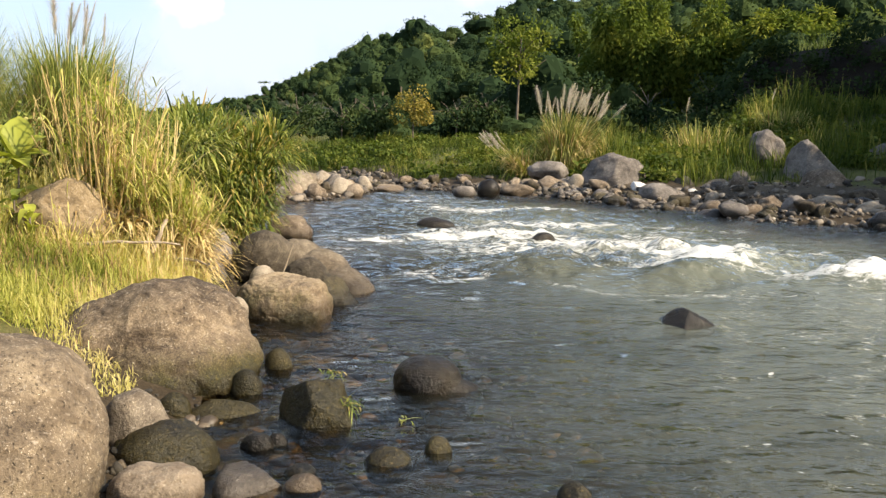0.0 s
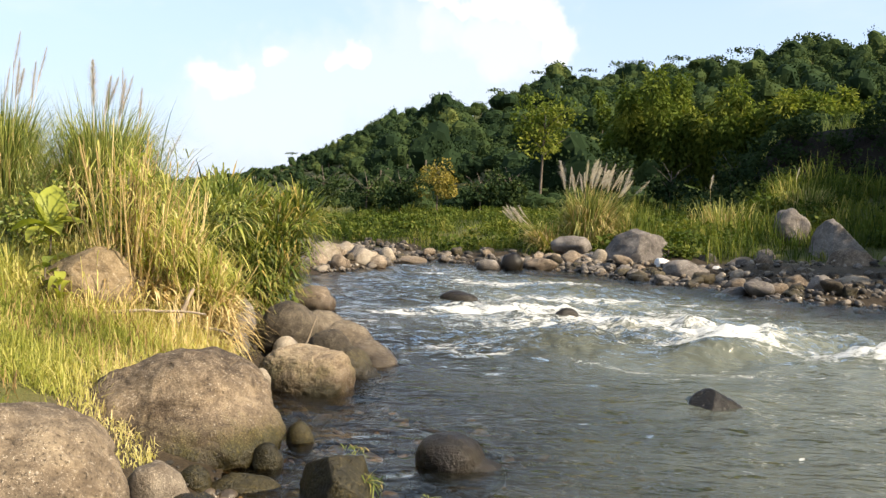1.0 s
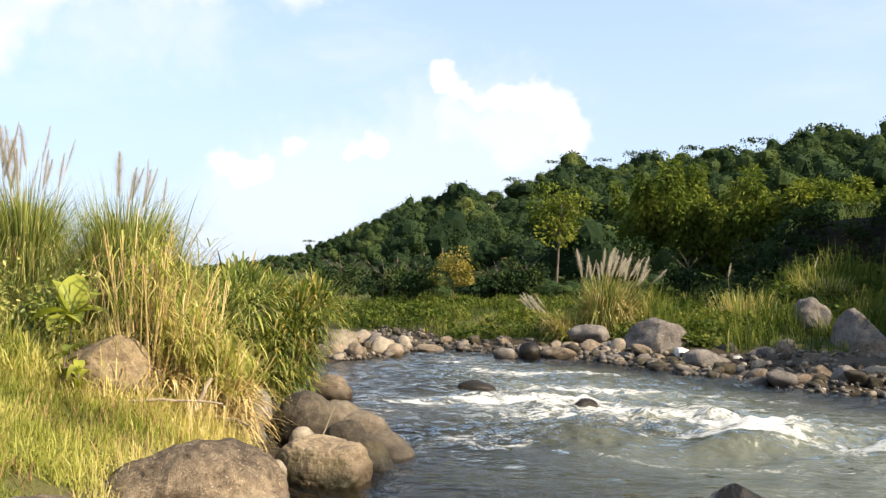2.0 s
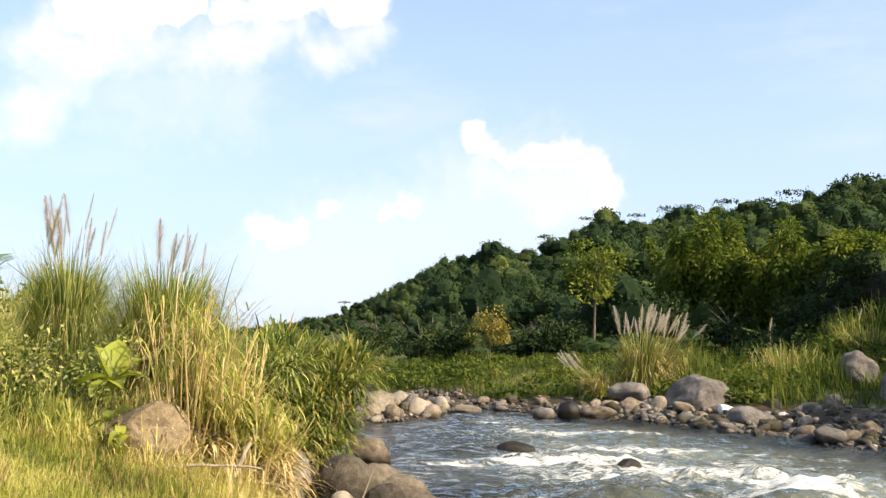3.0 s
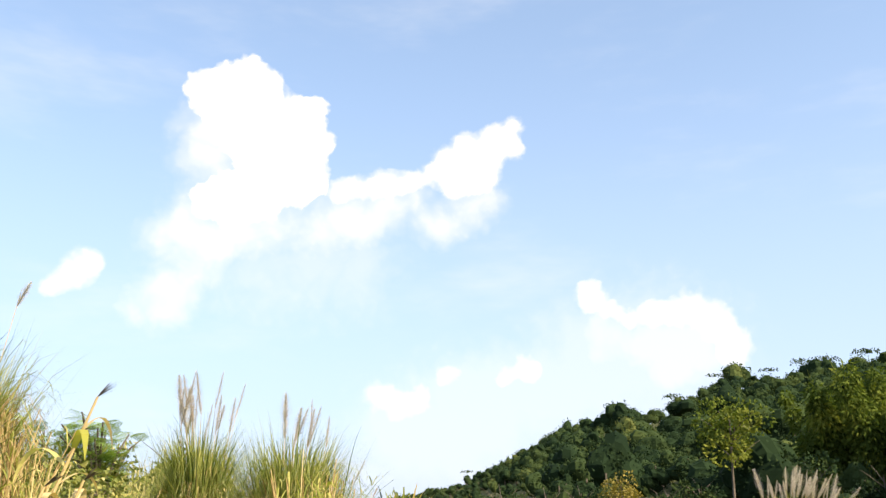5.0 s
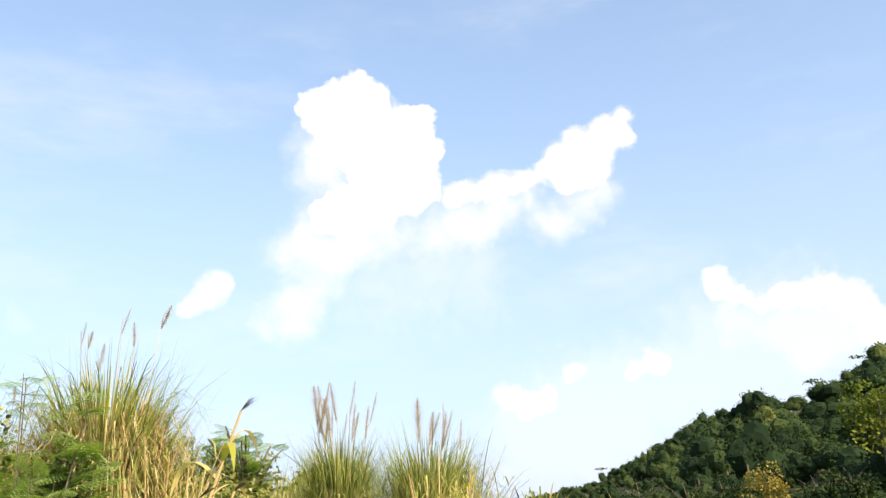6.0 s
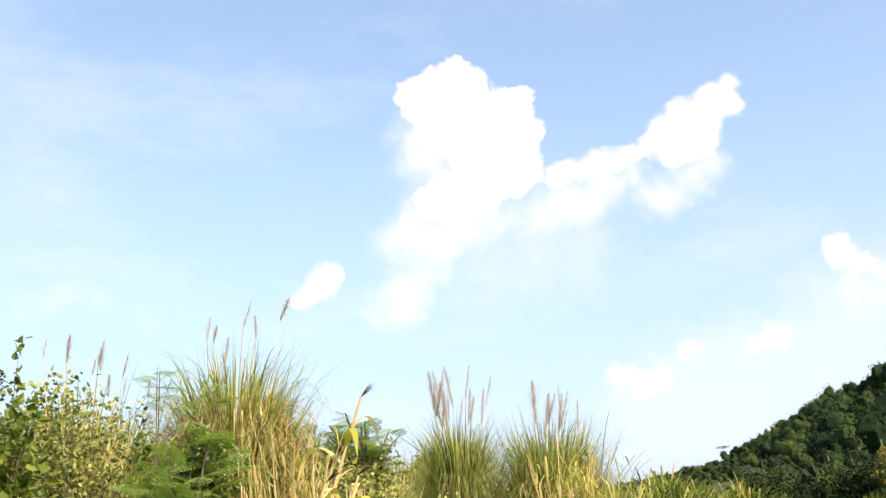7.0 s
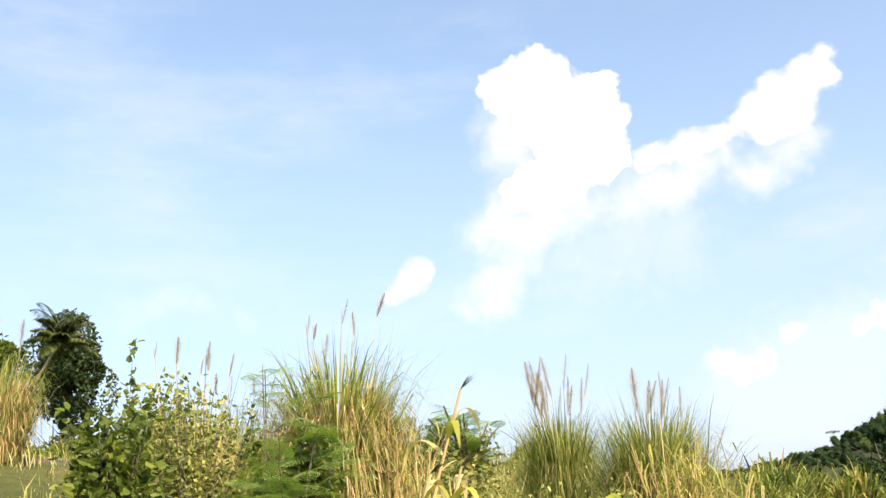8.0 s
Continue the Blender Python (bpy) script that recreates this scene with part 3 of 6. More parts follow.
# ---- ground ----
def polar(radii, a):
    """A round sheet about the origin, with rings at the radii and spokes at the angles."""
    steps = len(a)
    r, th = np.meshgrid(radii, a, indexing="ij")
    x, y = (r * np.sin(th)).ravel(), (r * np.cos(th)).ravel()
    i, j = np.meshgrid(np.arange(len(radii) - 1), np.arange(steps), indexing="ij")
    q = lambda ii, jj: ii * steps + jj % steps
    f = np.stack([q(i, j), q(i + 1, j), q(i + 1, j + 1), q(i, j + 1)], -1).reshape(-1, 4)
    return x, y, f[:, ::-1]


def build_ground():
    x, y, f = polar(np.concatenate([[0.02], 0.5 * 1.036 ** np.arange(248), [4500]]), np.linspace(0, 2 * np.pi, 420, endpoint=False))
    z, d = ground(x, y)
    z = z + fbm(flat3(x * 4, y * 4), 3) * 0.02
    r, az = np.hypot(x, y), np.degrees(np.arctan2(x, y))
    dl = shore_left(y) - x
    green = np.clip(np.where(dl > 0, (dl - 0.5) / 1.0, (y - shore_right(x) - np.interp(x, [2, 6], [2.4, 5.5])) / 2.4), 0, 1)
    dirt = np.exp(-(((x + 15) / 4.5) ** 2 + ((y - 8.6) / 2.0) ** 2) ** 2)
    # Strip of the cut bank, coloured near-black to stand for its shade.
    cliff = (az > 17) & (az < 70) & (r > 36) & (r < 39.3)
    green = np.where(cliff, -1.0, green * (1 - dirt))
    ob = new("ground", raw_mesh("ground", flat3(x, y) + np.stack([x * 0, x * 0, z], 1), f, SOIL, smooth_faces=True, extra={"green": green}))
    tagged(ob, "brown river bank soil and turf rising into hills", "ground", kind="structure")


def build_water():
    x, y, f = polar(np.concatenate([[0.02], 0.6 * 1.06 ** np.arange(30), 3.45 * 1.0095 ** np.arange(214), 26.2 * 1.035 ** np.arange(1, 18)]), np.radians(np.concatenate([np.linspace(-36, 44, 320, endpoint=False), np.linspace(44, 324, 110, endpoint=False)])))
    z, d = ground(x, y)
    deep = step(-z, 0.2, 0.8) * 0.97

    def spot(cx, cy, sx, sy, turn=0.0):
        c, s = math.cos(radians(turn)), math.sin(radians(turn))
        u, v = (x - cx) * c + (y - cy) * s, -(x - cx) * s + (y - cy) * c
        return np.exp(-(u / sx) ** 2 - (v / sy) ** 2)

    rapid = spot(2.7, 11.2, 2.0, 1.1, 8) + spot(5.6, 10.2, 1.6, 0.9) + spot(1.2, 14, 2.4, 2.0) * 0.7 + spot(0.2, 10, 1.6, 0.9) * 0.6
    rapid = np.clip(rapid + spot(-0.6, 20, 2.2, 3.5) * 0.5 + spot(2.5, 17, 3, 2) * 0.4, 0, 1)
    chop = np.clip(0.2 + 0.9 * rapid, 0, 1)
    p = flat3(x * 0.8, y * 1.7)
    h = fbm(p * 1.3, 4) * (0.014 + 0.10 * rapid) + fbm(p * 4, 3) * (0.006 + 0.04 * rapid)
    h += np.abs(fbm(flat3(x * 2.3 + 0.6 * y, y * 4.2), 3)) * 0.11 * rapid + fbm(flat3(x * 9, y * 12), 2) * 0.022 * rapid
    h += 0.2 * spot(2.8, 9.6, 0.8, 0.24, 30) + 0.22 * spot(3.2, 10.4, 0.9, 0.45, 20) - 0.1 * spot(2.5, 9.2, 1.0, 0.3, 25)
    h += 0.16 * spot(4.7, 9.6, 0.6, 0.3) + 0.12 * spot(1.2, 9.75, 1.0, 0.2, -4) + 0.07 * spot(2.0, 7.5, 0.5, 0.28, 10)
    foam = 1.4 * spot(3.15, 10.6, 0.9, 0.75, 18) + 0.75 * spot(1.5, 8.95, 0.75, 0.16, -16) + 0.6 * spot(0.2, 9.35, 0.6, 0.2, 4) - 0.9 * spot(2.7, 9.3, 0.8, 0.22, 30) + 0.36 * spot(1.8, 12.3, 1.7, 0.9, 12) + 0.6 * spot(1.0, 10.1, 1.0, 0.28, -6) + 0.62 * spot(-0.1, 9.8, 0.7, 0.35)
    foam += 0.95 * spot(4.75, 9.6, 0.6, 0.5) + 0.4 * spot(4.2, 11.6, 1.6, 0.5, -8) + 0.45 * spot(3.2, 7.0, 0.6, 0.6) + 0.5 * spot(0.4, 13.2, 1.6, 0.7) + 0.5 * spot(2.2, 14.6, 2.2, 0.6)
    foam += 0.75 * spot(-0.6, 20.4, 0.9, 1.5) + 0.6 * spot(-0.9, 22.6, 0.9, 0.7) + 0.55 * spot(1.0, 18.0, 1.6, 0.6) + 0.5 * spot(-1.3, 11.3, 0.5, 0.6) + 0.55 * spot(-0.65, 8.9, 0.22, 0.35)
    foam += 0.3 * spot(3.0, 11.9, 3.4, 1.9, 4) + 0.36 * spot(1.0, 12.8, 2.6, 2.6) + 0.3 * spot(4.5, 14, 3.0, 2.2) + 0.3 * spot(1.0, 17.5, 3.0, 3.6) + 0.52 * spot(5.5, 9.5, 1.8, 1.2)
    foam += 0.5 * spot(-1.2, 12.6, 0.7, 0.25) + 0.42 * spot(2.5, 7.4, 0.5, 0.3) + 0.35 * spot(0.35, 5.45, 0.35, 0.14) + 0.4 * spot(3.0, 18.5, 2.0, 0.5) + 0.5 * spot(2.3, 8.6, 1.6, 0.3, 6)
    ob = new("water", raw_mesh("water", flat3(x, y) + np.stack([x * 0, x * 0, h], 1), f, WATER, smooth_faces=True, extra={"foam": np.clip(foam * 0.93 * (0.82 + 0.45 * fbm(flat3(x * 1.1 + 0.4 * y, y * 2.2), 3)), 0, 1.25), "deep": deep, "chop": chop}))
    tagged(ob, "grey-green shallow river with white rapids", "river", kind="structure")


build_ground()
build_water()


# ---- stones ----
def ico(level):
    bm = bmesh.new()
    bmesh.ops.create_icosphere(bm, subdivisions=level, radius=1)
    bm.verts.index_update()
    v = np.array([p.co[:] for p in bm.verts])
    f = np.array([[p.index for p in q.verts] for q in bm.faces])
    bm.free()
    return v, f


ICO = {k: ico(k) for k in (2, 3, 4, 5, 6)}


def stone_shape(level, size, seed, angular=0.3, lumpy=0.18, boxy=2.0):
    """A water-worn stone: a ball flattened by a few broad planes, then made lumpy and rough."""
    v, f = ICO[level]
    rng = np.random.default_rng(seed)
    p = unit(v) / (np.abs(v) ** boxy).sum(1, keepdims=True) ** (1 / boxy)
    for k in range(9):
        n = unit(rng.normal(0, 1, 3))
        cut = rng.uniform(0.62, 0.92) if angular > 0.5 else rng.uniform(0.74, 1.0)
        over = np.maximum(p @ n - cut, 0)
        p = p - over[:, None] * n * (0.55 + 0.4 * angular)
    p = p * (1 + lumpy * fbm(v * 1.1 + seed * 3.1, 2))[:, None]
    if level > 3:
        p = p * (1 + 0.055 * fbm(v * 3.6 + seed, 3) + 0.02 * fbm(v * 12 + seed, 2))[:, None]
    if level > 4:
        crack = np.abs(fbm(v * (1.6, 1.6, 4.5) + seed * 1.7, 3))
        p = p * (1 - 0.045 * (1 - step(crack, 0.0, 0.14)))[:, None]
    p = p / np.abs(p).max(0)
    return p * np.asarray(size) / 2, f


def boulder(name, label, mat, x, y, z0, w, top, seed, deep=0.85, turn=0.0, angular=0.3, level=4, tilt=(0, 0), group="", sink=0.35, boxy=2.0):
    """One stone whose top is at that height; it goes sink of its height into the bed below z0."""
    h = (top - z0) * (1 + sink)
    p, f = stone_shape(level, (w, w * deep, h), seed, angular, 0.18 if w > 0.5 else 0.1, boxy=boxy)
    ob = new(name, raw_mesh(name, p, f, mat, smooth_faces=True))
    ob.matrix_world = pose(x, y, top - h / 2, tilt[0], tilt[1], turn)
    return tagged(ob, label, "boulder" if w > 0.4 else "stone", group)


def lobed_boulder(name, label, mat, x, y, z, lobes, seed, group, level=6, grain=1.0, planes=()):
    """A stone grown together from rounded masses (centre and radii in metres, about x, y, z), cut by broad worn planes."""
    d, f = ICO[level]
    reach = []
    for cx, cy, cz, rx, ry, rz in lobes:
        c, q = np.array((cx, cy, cz)), np.array((rx, ry, rz))
        a, b, k = ((d / q) ** 2).sum(1), (d * c / q ** 2).sum(1), ((c / q) ** 2).sum() - 1
        reach.append(np.where(b * b > a * k, (b + np.sqrt(np.maximum(b * b - a * k, 0))) / a, 0))
    size = float(np.max(reach))
    stiff = 16 / size
    r = np.log(np.exp(stiff * np.stack(reach)).mean(0)) / stiff + 0.03 * size
    p = d * r[:, None]
    for nx, ny, nz, cut in planes:
        n = unit(np.array((nx, ny, nz), float))
        p = p - (np.maximum(p @ n - cut, 0) * 0.85)[:, None] * n
    u = p / size
    swell = 0.05 * fbm(u * 2.2 + seed, 3) + 0.022 * fbm(u * 7 + seed, 3) + 0.008 * grain * fbm(u * 24 + seed, 2)
    split = np.abs(fbm(u * (1.5, 1.5, 3.4) + seed * 1.7, 3))
    pit = step(fbm(u * 15 + seed * 2.3, 2), 0.62, 1.0)
    p = p * (1 + swell - 0.035 * grain * (1 - step(split, 0.0, 0.09)) - 0.03 * grain * pit)[:, None]
    ob = new(name, raw_mesh(name, p, f, mat, smooth_faces=True))
    ob.location = (x, y, z)
    return tagged(ob, label, "boulder" if size > 0.3 else "stone", group)


NEAR = "boulders on the near bank"
lobed_boulder("boulder", "large smooth grey-brown boulder beside the grass", FAWN_STONE, -1.93, 3.5, 0.2, [(0.0, 0.0, 0.0, 0.54, 0.5, 0.54), (0.03, 0.14, 0.05, 0.44, 0.42, 0.5), (-0.35, 0.0, 0.0, 0.45, 0.5, 0.5), (0.08, -0.18, -0.1, 0.5, 0.42, 0.45)], 11, NEAR, grain=0.7)
lobed_boulder("boulder", "huge rough brown boulder with mossy foot at the waterline", ANDESITE, -1.77, 5.48, 0.2, [(-0.04, 0.02, 0.05, 0.56, 0.48, 0.42), (0.36, -0.1, -0.1, 0.31, 0.36, 0.27), (-0.38, -0.06, 0.0, 0.32, 0.4, 0.34), (0.12, 0.22, 0.1, 0.42, 0.36, 0.34), (0.05, -0.33, -0.14, 0.46, 0.27, 0.28)], 24, NEAR, planes=((0.12, -0.25, 1, 0.43), (0.75, -0.6, 0.35, 0.56)))
boulder("stone", "pale rounded stone between two boulders", PALE_STONE, -1.45, 4.04, 0.0, 0.34, 0.37, 4, 0.8, 10, 0.05, 4, (0, -12), NEAR)
boulder("stone", "dark mossy rounded stone at the water's edge", MOSS_STONE, -1.30, 3.98, -0.05, 0.5, 0.22, 8, 0.8, 10, 0.2, 4, (0, 8), NEAR)
boulder("stone", "grey-brown rough stone on the shore", RUST_STONE, -1.2, 3.5, 0.0, 0.42, 0.19, 9, 0.8, 0, 0.4, 5, (0, 0), NEAR, boxy=2.6)
boulder("stone", "pale grey wet stone lying in the shallows", GREY_STONE, -0.88, 3.8, -0.12, 0.36, 0.07, 17, 0.9, 40, 0.8, 4, (0, 0), NEAR, boxy=3.0)
boulder("stone", "small green mossy stone below the huge boulder", MOSS_STONE, -1.47, 4.68, -0.05, 0.2, 0.14, 5, 0.8, 0, 0.2, 3, (0, 0), NEAR)
boulder("stone", "flat mossy wet stone in the shallows", MOSS_STONE, -1.22, 4.75, -0.08, 0.44, 0.09, 6, 0.5, 8, 0.3, 4, (0, 0), NEAR)
boulder("stone", "wet mossy stone with pale crust at the waterline", MOSS_STONE, -1.18, 5.14, -0.05, 0.2, 0.15, 7, 0.8, 0, 0.4, 3, (0, 0), NEAR)
boulder("stone", "bright green mossy stone standing in the water", MOSS_STONE, -1.09, 5.72, -0.05, 0.19, 0.14, 12, 0.7, 0, 0.2, 3, (0, 0), NEAR)
lobed_boulder("boulder", "flat-topped brown boulder with pale crusted face in the water", ANDESITE, -1.36, 7.42, 0.06, [(0, 0, 0, 0.4, 0.3, 0.34), (-0.15, 0.05, 0, 0.3, 0.28, 0.28), (0.2, 0, 0.0, 0.24, 0.27, 0.29)], 41, NEAR, planes=((0.03, -0.15, 1, 0.25), (0.1, -1, 0.12, 0.26), (1, -0.2, 0.2, 0.37)))
lobed_boulder("boulder", "dark round boulder behind the flat-topped one", BROWN_STONE, -1.85, 8.95, 0.18, [(0, 0, 0, 0.33, 0.33, 0.38), (0.06, -0.05, 0.05, 0.3, 0.3, 0.33), (-0.12, 0, -0.05, 0.24, 0.28, 0.3)], 14, NEAR, 5, 0.6)
lobed_boulder("boulder", "long smooth brown boulder sloping into the river", UMBER_STONE, -1.2, 8.98, 0.05, [(-0.35, 0.18, 0.14, 0.32, 0.3, 0.3), (-0.05, 0.02, 0.06, 0.36, 0.3, 0.28), (0.22, -0.18, -0.06, 0.3, 0.3, 0.22), (0.36, -0.3, -0.1, 0.2, 0.22, 0.17)], 15, NEAR, grain=0.7)
lobed_boulder("boulder", "dark wedge-shaped boulder leaning into the river", BROWN_STONE, -1.08, 8.1, 0.0, [(-0.2, 0.05, 0.12, 0.24, 0.24, 0.3), (0.0, -0.05, 0.02, 0.26, 0.25, 0.26), (0.18, -0.14, -0.1, 0.2, 0.22, 0.2)], 19, NEAR, grain=0.7, planes=((0.8, -0.25, 0.6, 0.24),))
boulder("boulder", "wet brown boulder lapped by white water", RUST_STONE, -2.23, 12.85, -0.05, 0.78, 0.34, 21, 0.7, -10, 0.3, 4, (0, 8), NEAR)
boulder("boulder", "smooth grey boulder at the foot of the reeds", GREY_STONE, -2.62, 9.75, 0.1, 0.55, 0.5, 22, 0.8, 0, 0.2, 4, (0, 0), NEAR)
boulder("boulder", "low grey-green boulder at the foot of the reeds", GREY_STONE, -2.5, 9.1, 0.1, 0.5, 0.36, 23, 0.7, 10, 0.2, 4, (0, 0), NEAR)
boulder("stone", "grey flat stone half buried in gravel", GREY_STONE, -2.28, 8.3, 0.1, 0.42, 0.36, 25, 0.8, 0, 0.4, 3, (0, 0), NEAR)
boulder("stone", "small pale pink stone in a gap between boulders", PALE_STONE, -1.77, 8.55, 0.05, 0.28, 0.26, 26, 0.8, 0, 0.2, 3, (0, 0), NEAR)
boulder("stone", "small pale stone beside the huge boulder", PALE_STONE, -1.66, 6.95, 0.0, 0.2, 0.25, 27, 0.7, 30, 0.3, 3, (0, 0), NEAR)
lobed_boulder("boulder", "weathered brown boulder among dry grass on the bank", TAN_STONE, -3.33, 7.42, 0.75, [(0, 0, 0, 0.46, 0.4, 0.4), (0.12, -0.1, 0.08, 0.34, 0.35, 0.36), (-0.3, 0.05, -0.1, 0.3, 0.35, 0.3)], 28, NEAR, planes=((-0.45, -0.3, 0.8, 0.3), (0.55, -0.5, 0.5, 0.42)))
boulder("boulder", "smaller brown boulder beside the weathered one", TAN_STONE, -2.98, 7.55, 0.55, 0.45, 0.96, 29, 0.8, 20, 0.3, 4, (0, 0), NEAR)
boulder("stone", "small tan pebble stone wedged below the large boulder", PALE_STONE, -1.44, 3.84, 0.0, 0.12, 0.1, 88, 0.8, 30, 0.2, 3, (0, 0), NEAR)
WET = "stones standing in the river"
lobed_boulder("stone", "angular mossy rock with debris, standing in shallow water", MOSS_STONE, -0.68, 4.66, 0.04, [(0, 0, 0, 0.25, 0.22, 0.24), (0.06, -0.02, 0.0, 0.2, 0.2, 0.2)], 77, WET, 5, 0.8, ((-0.75, -0.6, 0.35, 0.12), (0.45, -0.35, 0.75, 0.14), (0.95, 0.1, 0.25, 0.17), (-0.2, 0.4, 0.9, 0.17), (0.1, -1, 0.0, 0.17)))
lobed_boulder("stone", "dark round wet rock splitting the current", DARK_STONE, -0.06, 5.38, 0.02, [(0, 0, 0, 0.22, 0.22, 0.17), (-0.08, 0, 0.0, 0.16, 0.19, 0.16), (0.18, -0.04, -0.1, 0.18, 0.16, 0.12)], 32, WET, 5, 0.6)
lobed_boulder("boulder", "black wet wedge rock breaking the current", DARK_STONE, 2.02, 7.2, -0.025, [(0.1, 0, 0, 0.28, 0.26, 0.2), (-0.3, -0.06, -0.06, 0.36, 0.18, 0.11), (0.38, 0.03, -0.1, 0.3, 0.24, 0.15)], 33, WET, 5, 1.6, ((-0.4, -0.5, 0.75, 0.11), (0.35, -0.7, 0.6, 0.15), (0.5, 0.1, 0.85, 0.17)))
boulder("boulder", "low black rock in the rapids", DARK_STONE, -0.1, 14.7, -0.08, 0.66, 0.16, 34, 0.5, 0, 0.3, 3, (0, 0), WET)
boulder("stone", "small black rock tip in white water", DARK_STONE, 1.52, 12.95, -0.08, 0.42, 0.13, 35, 0.5, 14, 0.4, 3, (0, 0), WET)
boulder("stone", "olive wet stone just breaking the surface", MOSS_STONE, -0.25, 4.07, -0.08, 0.25, 0.07, 36, 0.8, 0, 0.2, 3, (0, 0), WET)
boulder("stone", "small wet olive stone just breaking the surface", MOSS_STONE, 0.0, 4.24, -0.08, 0.15, 0.07, 37, 0.8, 0, 0.2, 3, (0, 0), WET)
boulder("stone", "dark wet pebble stone near the shore", DARK_STONE, -0.92, 4.22, -0.05, 0.18, 0.08, 38, 0.7, 0, 0.3, 3, (0, 0), WET)
boulder("stone", "brown wet oval stone near the shore", RUST_STONE, -0.61, 3.75, -0.05, 0.2, 0.06, 39, 0.7, 0, 0.2, 3, (0, 0), WET)
boulder("stone", "olive wet flat stone in the shallows", MOSS_STONE, -0.65, 3.93, -0.05, 0.18, 0.04, 40, 0.8, 0, 0.2, 3, (0, 0), WET)
boulder("stone", "olive stone tip in clear shallow water", MOSS_STONE, 0.61, 3.69, -0.05, 0.16, 0.07, 42, 0.8, 0, 0.2, 3, (0, 0), WET)
boulder("stone", "tiny dark wet stone near the shore", DARK_STONE, -0.83, 4.29, -0.05, 0.11, 0.06, 43, 0.8, 0, 0.2, 3, (0, 0), WET)
FAR = "boulders on the opposite bank"
lobed_boulder("boulder", "big grey-pink boulder at the opposite waterline", GREY_STONE, 4.6, 23.3, 0.3, [(0, 0, 0, 0.9, 0.75, 0.82), (0.3, -0.1, 0.05, 0.6, 0.6, 0.7), (-0.4, 0, -0.1, 0.5, 0.6, 0.6)], 44, FAR, 5, 0.8, ((0.1, -0.2, 1, 0.72), (0.55, -0.8, 0.3, 0.55), (-0.6, -0.5, 0.5, 0.6)))
boulder("boulder", "pale grey boulder under the plumed reeds", GREY_STONE, 3.05, 25.0, 0.35, 1.25, 0.82, 45, 0.7, 0, 0.4, 4, (0, 0), FAR)
boulder("boulder", "dark grey boulder half hidden by grass", GREY_STONE, 6.5, 26.4, 0.4, 0.9, 1.0, 46, 0.8, 0, 0.3, 4, (0, 0), FAR)
lobed_boulder("boulder", "tall grey boulder in the shade of the slope", GREY_STONE, 9.75, 23.0, 0.65, [(0, 0, 0, 0.7, 0.7, 0.85), (-0.15, 0, 0.15, 0.5, 0.5, 0.75), (0.45, 0, -0.25, 0.6, 0.6, 0.6)], 47, FAR, 5, 0.8, ((0.7, -0.2, 0.7, 0.5), (-0.9, -0.4, 0.25, 0.55), (0.1, -1, 0.3, 0.5)))
boulder("boulder", "grey rounded boulder perched on the bank", GREY_STONE, 9.15, 24.8, 0.95, 1.15, 1.8, 48, 0.8, 0, 0.5, 4, (0, 0), FAR)
boulder("boulder", "rust-streaked leaning boulder on the opposite shore", RUST_STONE, 9.35, 21.3, 0.0, 1.15, 0.84, 49, 0.7, -18, 0.4, 4, (0, 18), FAR)
boulder("boulder", "large grey boulder at the foot of the slope", GREY_STONE, 12.9, 25.2, 0.3, 1.8, 1.5, 50, 0.8, 0, 0.3, 4, (0, 0), FAR)
boulder("boulder", "low smooth grey boulder on the opposite shore", GREY_STONE, 5.15, 20.7, -0.05, 0.98, 0.46, 51, 0.7, -6, 0.2, 4, (0, 0), FAR)
boulder("boulder", "white-faced split boulder on the opposite shore", WHITE_STONE, 4.95, 21.9, 0.0, 0.6, 0.44, 52, 0.7, 0, 0.8, 3, (0, 0), FAR)
boulder("boulder", "pale upright stone beside the big boulder", PALE_STONE, 3.58, 23.3, 0.0, 0.5, 0.54, 53, 0.8, 0, 0.5, 3, (0, 0), FAR)
boulder("boulder", "tan rounded boulder at the opposite waterline", RUST_STONE, 2.95, 23.6, -0.02, 0.92, 0.46, 54, 0.7, 10, 0.3, 4, (0, 0), FAR)
boulder("boulder", "low tan boulder at the opposite waterline", RUST_STONE, 1.94, 22.5, -0.02, 0.9, 0.31, 55, 0.6, 0, 0.3, 4, (0, 0), FAR)
boulder("boulder", "dark brown boulder at the opposite waterline", DARK_STONE, 1.18, 22.1, -0.02, 0.6, 0.44, 56, 0.8, 0, 0.4, 3, (0, 0), FAR)
boulder("boulder", "grey boulder where the channel narrows", GREY_STONE, 0.58, 22.0, -0.02, 0.66, 0.28, 57, 0.7, 0, 0.3, 3, (0, 0), FAR)
boulder("stone", "bright white stone among grey ones", WHITE_STONE, 6.16, 21.4, 0.0, 0.46, 0.33, 58, 0.7, 0, 0.2, 3, (0, 0), FAR)
boulder("boulder", "brown boulder among gravel on the opposite shore", RUST_STONE, 6.96, 21.9, 0.05, 0.9, 0.52, 59, 0.7, 0, 0.4, 3, (0, 0), FAR)
boulder("boulder", "pale flat-topped boulder on the gravel bar", PALE_STONE, 8.08, 21.4, 0.0, 0.9, 0.42, 60, 0.7, 0, 0.5, 3, (0, 0), FAR)
boulder("boulder", "brown boulder at the edge of the gravel bar", RUST_STONE, 6.85, 18.05, -0.02, 0.6, 0.38, 61, 0.8, 0, 0.3, 4, (0, 0), FAR)
